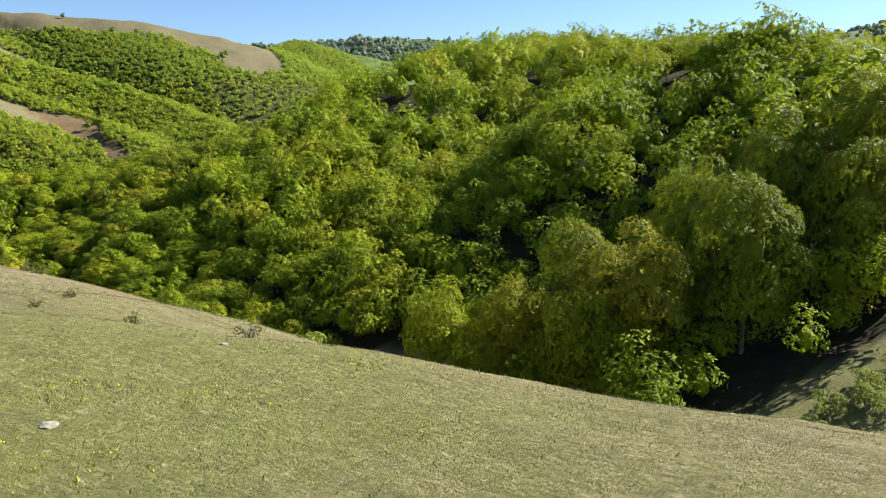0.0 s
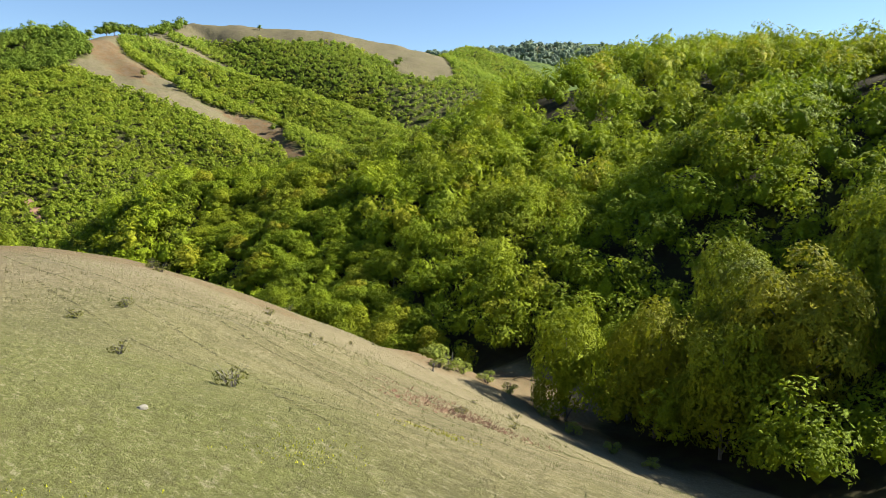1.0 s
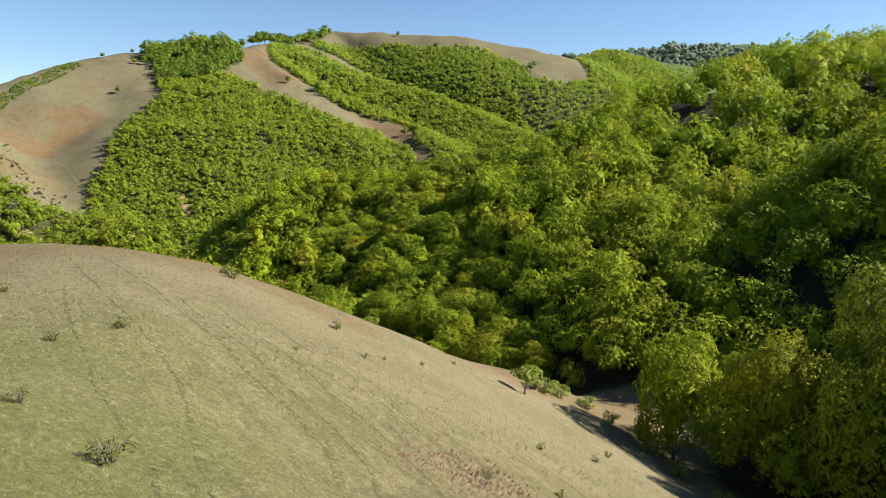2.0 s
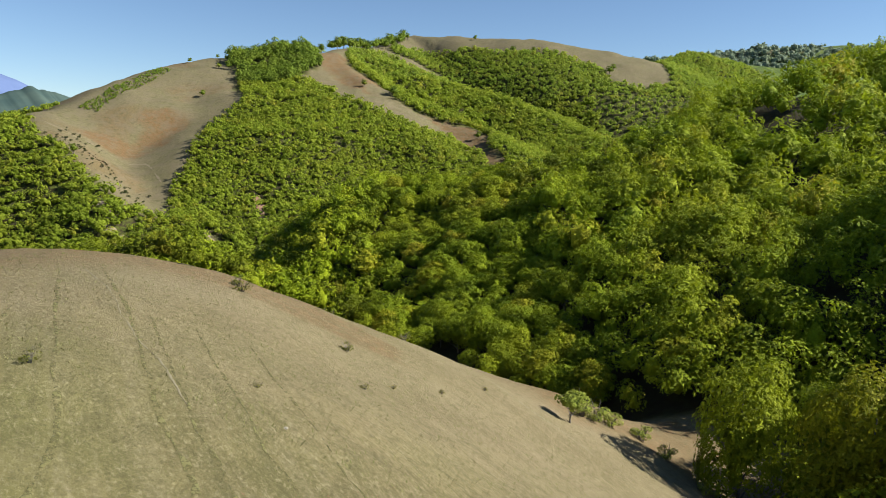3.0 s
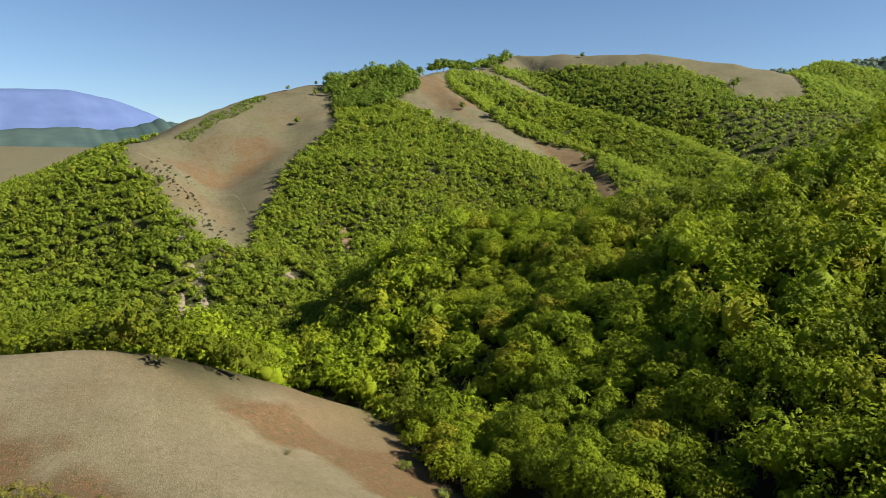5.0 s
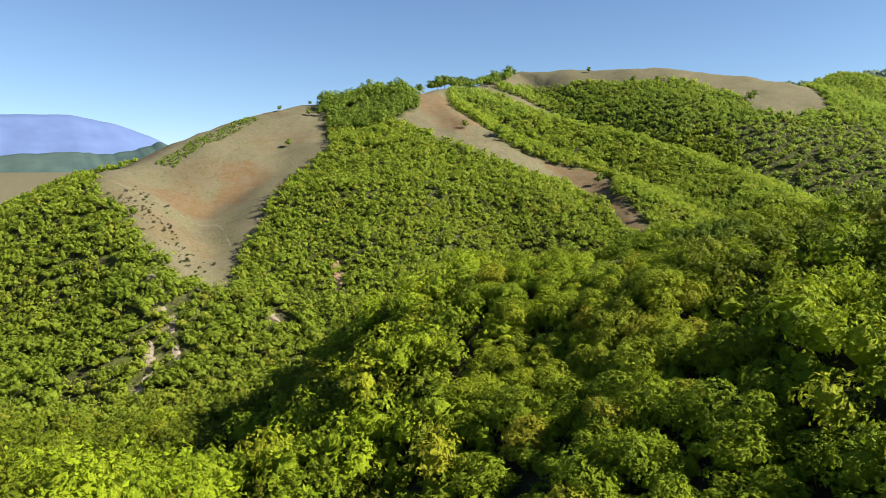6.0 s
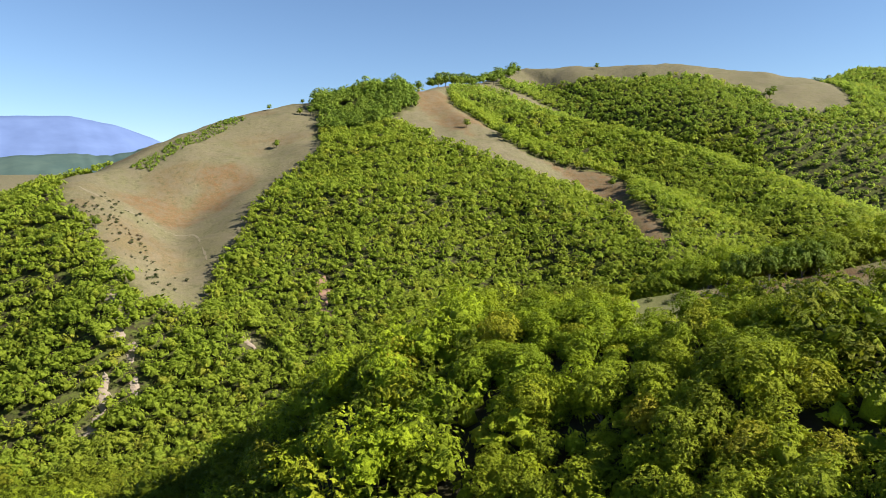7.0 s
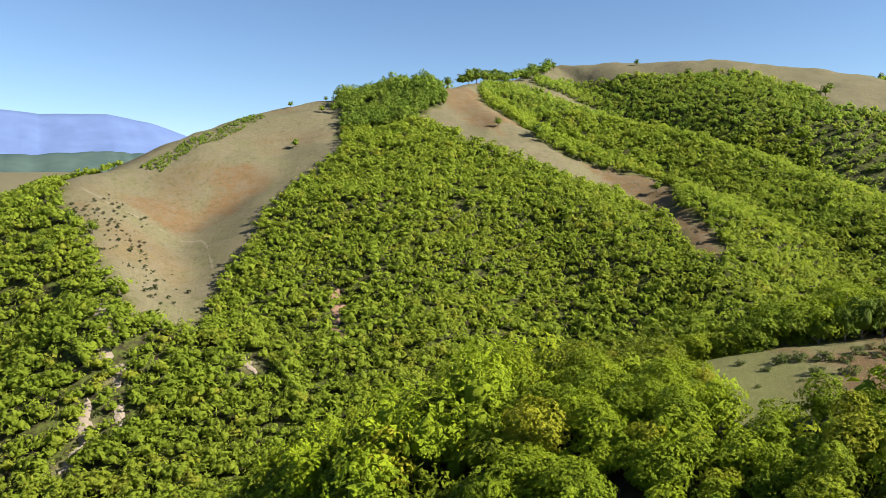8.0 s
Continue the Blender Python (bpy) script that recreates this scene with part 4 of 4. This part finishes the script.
def straw_material():
    m = Nodes("dry_grass_blades", 0.8, 0.15)
    island = m.tree.nodes.new("ShaderNodeNewGeometry").outputs["Random Per Island"]
    c = m.mix(island, (0.14, 0.128, 0.05), (0.28, 0.25, 0.12))
    c = m.mix(m.times(m.ramp(m.noise(0.16, 4), 0.38, 0.56), 0.75), c, m.mix(island, (0.10, 0.135, 0.025), (0.17, 0.18, 0.06)))
    m.colour(c)
    return m.mat


def plain_material(name, a, b, rough=0.8):
    m = Nodes(name, rough, 0.2)
    m.colour(m.mix(m.noise(3.0), a, b))
    m.bump(m.noise(20), 0.4, 0.02)
    return m.mat


gr = np.random.default_rng(23)
STRAW = straw_material()
x, y = gr.uniform(-23, 16, 34000), gr.uniform(-13, 12, 34000)
blade_field("grass", x, y, 0.036, 3, STRAW, "short dry spring grass, straw and green", 1, 1.3, 0.12)
x, y = gr.uniform(-24, 16, 22000), 12 + 34 * gr.uniform(0, 1, 22000) ** 1.4
blade_field("rough_grass", x, y, 0.06, 2, STRAW, "dry tufted grass on the brow of a hill", 2, 1.4, 0.16)
cl = gr.integers(0, 6, 900)
cx, cy = np.array([-14.3, -14.8, -10.5, -9.2, -12.5, -6.0]), np.array([-4.2, -6.5, -6.7, -2.9, -4.6, 0.5])
blade_field("yellow_wildflowers", cx[cl] + gr.normal(0, 0.55, 900), cy[cl] + gr.normal(0, 0.4, 900), 0.022, 3,
            plain_material("yellow_petals", (0.42, 0.40, 0.01), (0.30, 0.34, 0.02)), "low clumps of bright yellow wildflowers in the turf", 3, 0.7, 0.55)
x, y = -2.6 + gr.normal(0, 1.3, 1100), 8.2 + gr.normal(0, 1.1, 1100)
blade_field("red_weeds", x, y, 0.05, 3, plain_material("red_brown_weed", (0.19, 0.10, 0.06), (0.24, 0.15, 0.09)), "patch of reddish dry weeds in the turf", 4, 1.8, 0.35)


# ---- trodden tracks and pale stones ----
def track(name, knots, width, material, label, lift=0.02):
    """A worn line laid on the turf, following the ground."""
    xs, ys = (np.array(v, float) for v in zip(*knots))
    u = np.linspace(0, len(knots) - 1, 30 * (len(knots) - 1))
    x, y = np.interp(u, np.arange(len(knots)), xs), np.interp(u, np.arange(len(knots)), ys)
    for _ in range(12):
        x[1:-1], y[1:-1] = (x[:-2] + x[2:]) / 2, (y[:-2] + y[2:]) / 2
    x = x + (fbm(u * 2.3, u * 0, 5) - 0.5) * max(0.25, width * 1.6)
    dx, dy = np.gradient(x), np.gradient(y)
    n = np.hypot(dx, dy)
    half = width * (0.1 + 1.2 * fbm(u * 4, u * 0, 7) ** 1.5) * np.minimum(1, np.minimum(u, u[-1] - u) * 3 + 0.1)
    rows = []
    for k in (-1, 0, 1):
        px, py = x - dy / n * half * k, y + dx / n * half * k
        rows.append(np.stack([px, py, turf_z(px, py) + (lift if k == 0 else lift * 0.4)], 1))
    v = np.stack(rows, 1).reshape(-1, 3)
    i = np.arange(len(u) - 1)[:, None] * 3
    faces = np.concatenate([i + np.array([[0, 1, 4, 3]]), i + np.array([[1, 2, 5, 4]])])
    return tagged(link_mesh(name, v, faces, material, smoothed=True), label, "track", kind="structure")


EARTH_TRACK = plain_material("trodden_pale_earth", (0.20, 0.18, 0.12), (0.14, 0.12, 0.07), 0.95)
track("path_1", [(-19.7, 29.7), (-16, 24.5), (-14.2, 20.9), (-12.1, 17.3), (-10.3, 14.6), (-8.8, 11.9)], 0.045, EARTH_TRACK, "narrow pale earth footpath over the turf")
track("path_2", [(3, 45), (7, 41.6), (9.5, 37.5)], 0.4, EARTH_TRACK, "strip of bare pale earth on the slope")
track("path_3", [(-215, 409), (-193, 401), (-179, 411), (-158, 412), (-140, 385)], 0.8, plain_material("worn_turf", (0.19, 0.16, 0.105), (0.15, 0.125, 0.08), 0.95), "worn pale sheep track across a bare slope")

CHALK = plain_material("pale_broken_rock", (0.33, 0.275, 0.21), (0.17, 0.12, 0.085), 0.95)
RED_EARTH = plain_material("red_scree", (0.30, 0.19, 0.13), (0.22, 0.12, 0.08), 0.95)
track("scree_1", [(-150, 333), (-149, 328), (-142, 322), (-141, 318), (-140, 313)], 3.4, CHALK, "washed-out pale rock scar between trees", 0.5)
track("scree_2", [(-133, 315), (-132.5, 312), (-132, 309)], 2.2, CHALK, "broken pale scree between trees", 0.5)
track("scree_3", [(-128, 306), (-126, 302), (-125, 299)], 1.8, CHALK, "small pale scree patch between trees", 0.5)
track("scree_4", [(-137, 304), (-133, 297), (-132, 291), (-133, 285)], 2.2, CHALK, "pale stony gully running down between trees", 0.5)
track("scree_5", [(-87, 376), (-81, 364), (-79, 351), (-74, 342)], 3.0, RED_EARTH, "bare reddish landslip in the wood", 0.5)
track("scree_6", [(-103, 330), (-99, 327), (-95, 323)], 2.0, CHALK, "small grey scree patch between trees", 0.5)


def rut_material():
    m = Nodes("worn_green_rut", 0.95, 0.1)
    m.colour(m.mix(m.noise(2.5, 4), (0.10, 0.10, 0.036), (0.15, 0.137, 0.064)))
    gap = m.tree.nodes.new("ShaderNodeMixShader")
    m.put(gap, 0, m.ramp(m.noise(2.2, 6, None, 0.75), 0.42, 0.54))
    m.tree.links.new(m.bsdf.outputs[0], gap.inputs[1])
    m.tree.links.new(m.tree.nodes.new("ShaderNodeBsdfTransparent").outputs[0], gap.inputs[2])
    m.tree.links.new(gap.outputs[0], m.out.inputs["Surface"])
    return m.mat


# old drag lines over the brow
RUT = rut_material()
MAIN = [(-19.6, 31.6), (-14, 21.4), (-11, 14.8), (-9.3, 11.1), (-7.6, 8.5), (-6.5, 5.5), (-6.2, 0.5)]
RUTS = [(MAIN, 0.14), ([(-19.6, 27.5), (-15.8, 19.5), (-12.4, 12.4), (-10.5, 8.7), (-9.4, 4.7), (-8, -0.2)], 0.13), ([(-16.5, 18), (-14.8, 13.5), (-11.8, 6.4), (-10.2, 3.2), (-9.2, 1.2), (-8.6, -1.5)], 0.12)]
RUTS += [([(x + k, y + k * 0.2) for x, y in MAIN[1:]], 0.1) for k in (0.8, 2.4, 4.4)]
for n, (line, width) in enumerate(RUTS):
    track("path_%d" % (n + 4), line, width, RUT, "old drag line worn into the turf, greener than the rest", 0.025)


def stone(seed):
    bm = bmesh.new()
    bmesh.ops.create_icosphere(bm, subdivisions=2, radius=0.2)
    g = random.Random(seed)
    for v in bm.verts:
        v.co = v.co * g.uniform(0.8, 1.2)
        v.co.z *= 0.45
    me = bpy.data.meshes.new("stone")
    bm.to_mesh(me)
    bm.free()
    me.materials.append(plain_material("pale_limestone", (0.27, 0.25, 0.19), (0.18, 0.165, 0.12)))
    return new("stone", me)


first = stone(3)
for n, (x, y, s) in enumerate([(-14.6, -5.3, 0.55), (-11.4, -1.5, 0.45), (-15.6, -1.2, 0.5), (-19.2, 76, 1.2), (-19.3, 74.1, 0.9), (-18.9, 76.9, 0.8), (1.5, -4, 0.5), (4.5, -2.2, 0.5), (-6.5, 13, 0.4)]):
    ob = first if n == 0 else copy_thing(first, Matrix())
    ob.matrix_basis = pose(x, y, ground_at(x, y), 0, 0, n * 70) @ Matrix.Diagonal((s, s, s, 1))
    tagged(ob, "flat pale stone bedded in the turf", "stone", "stones in the turf")
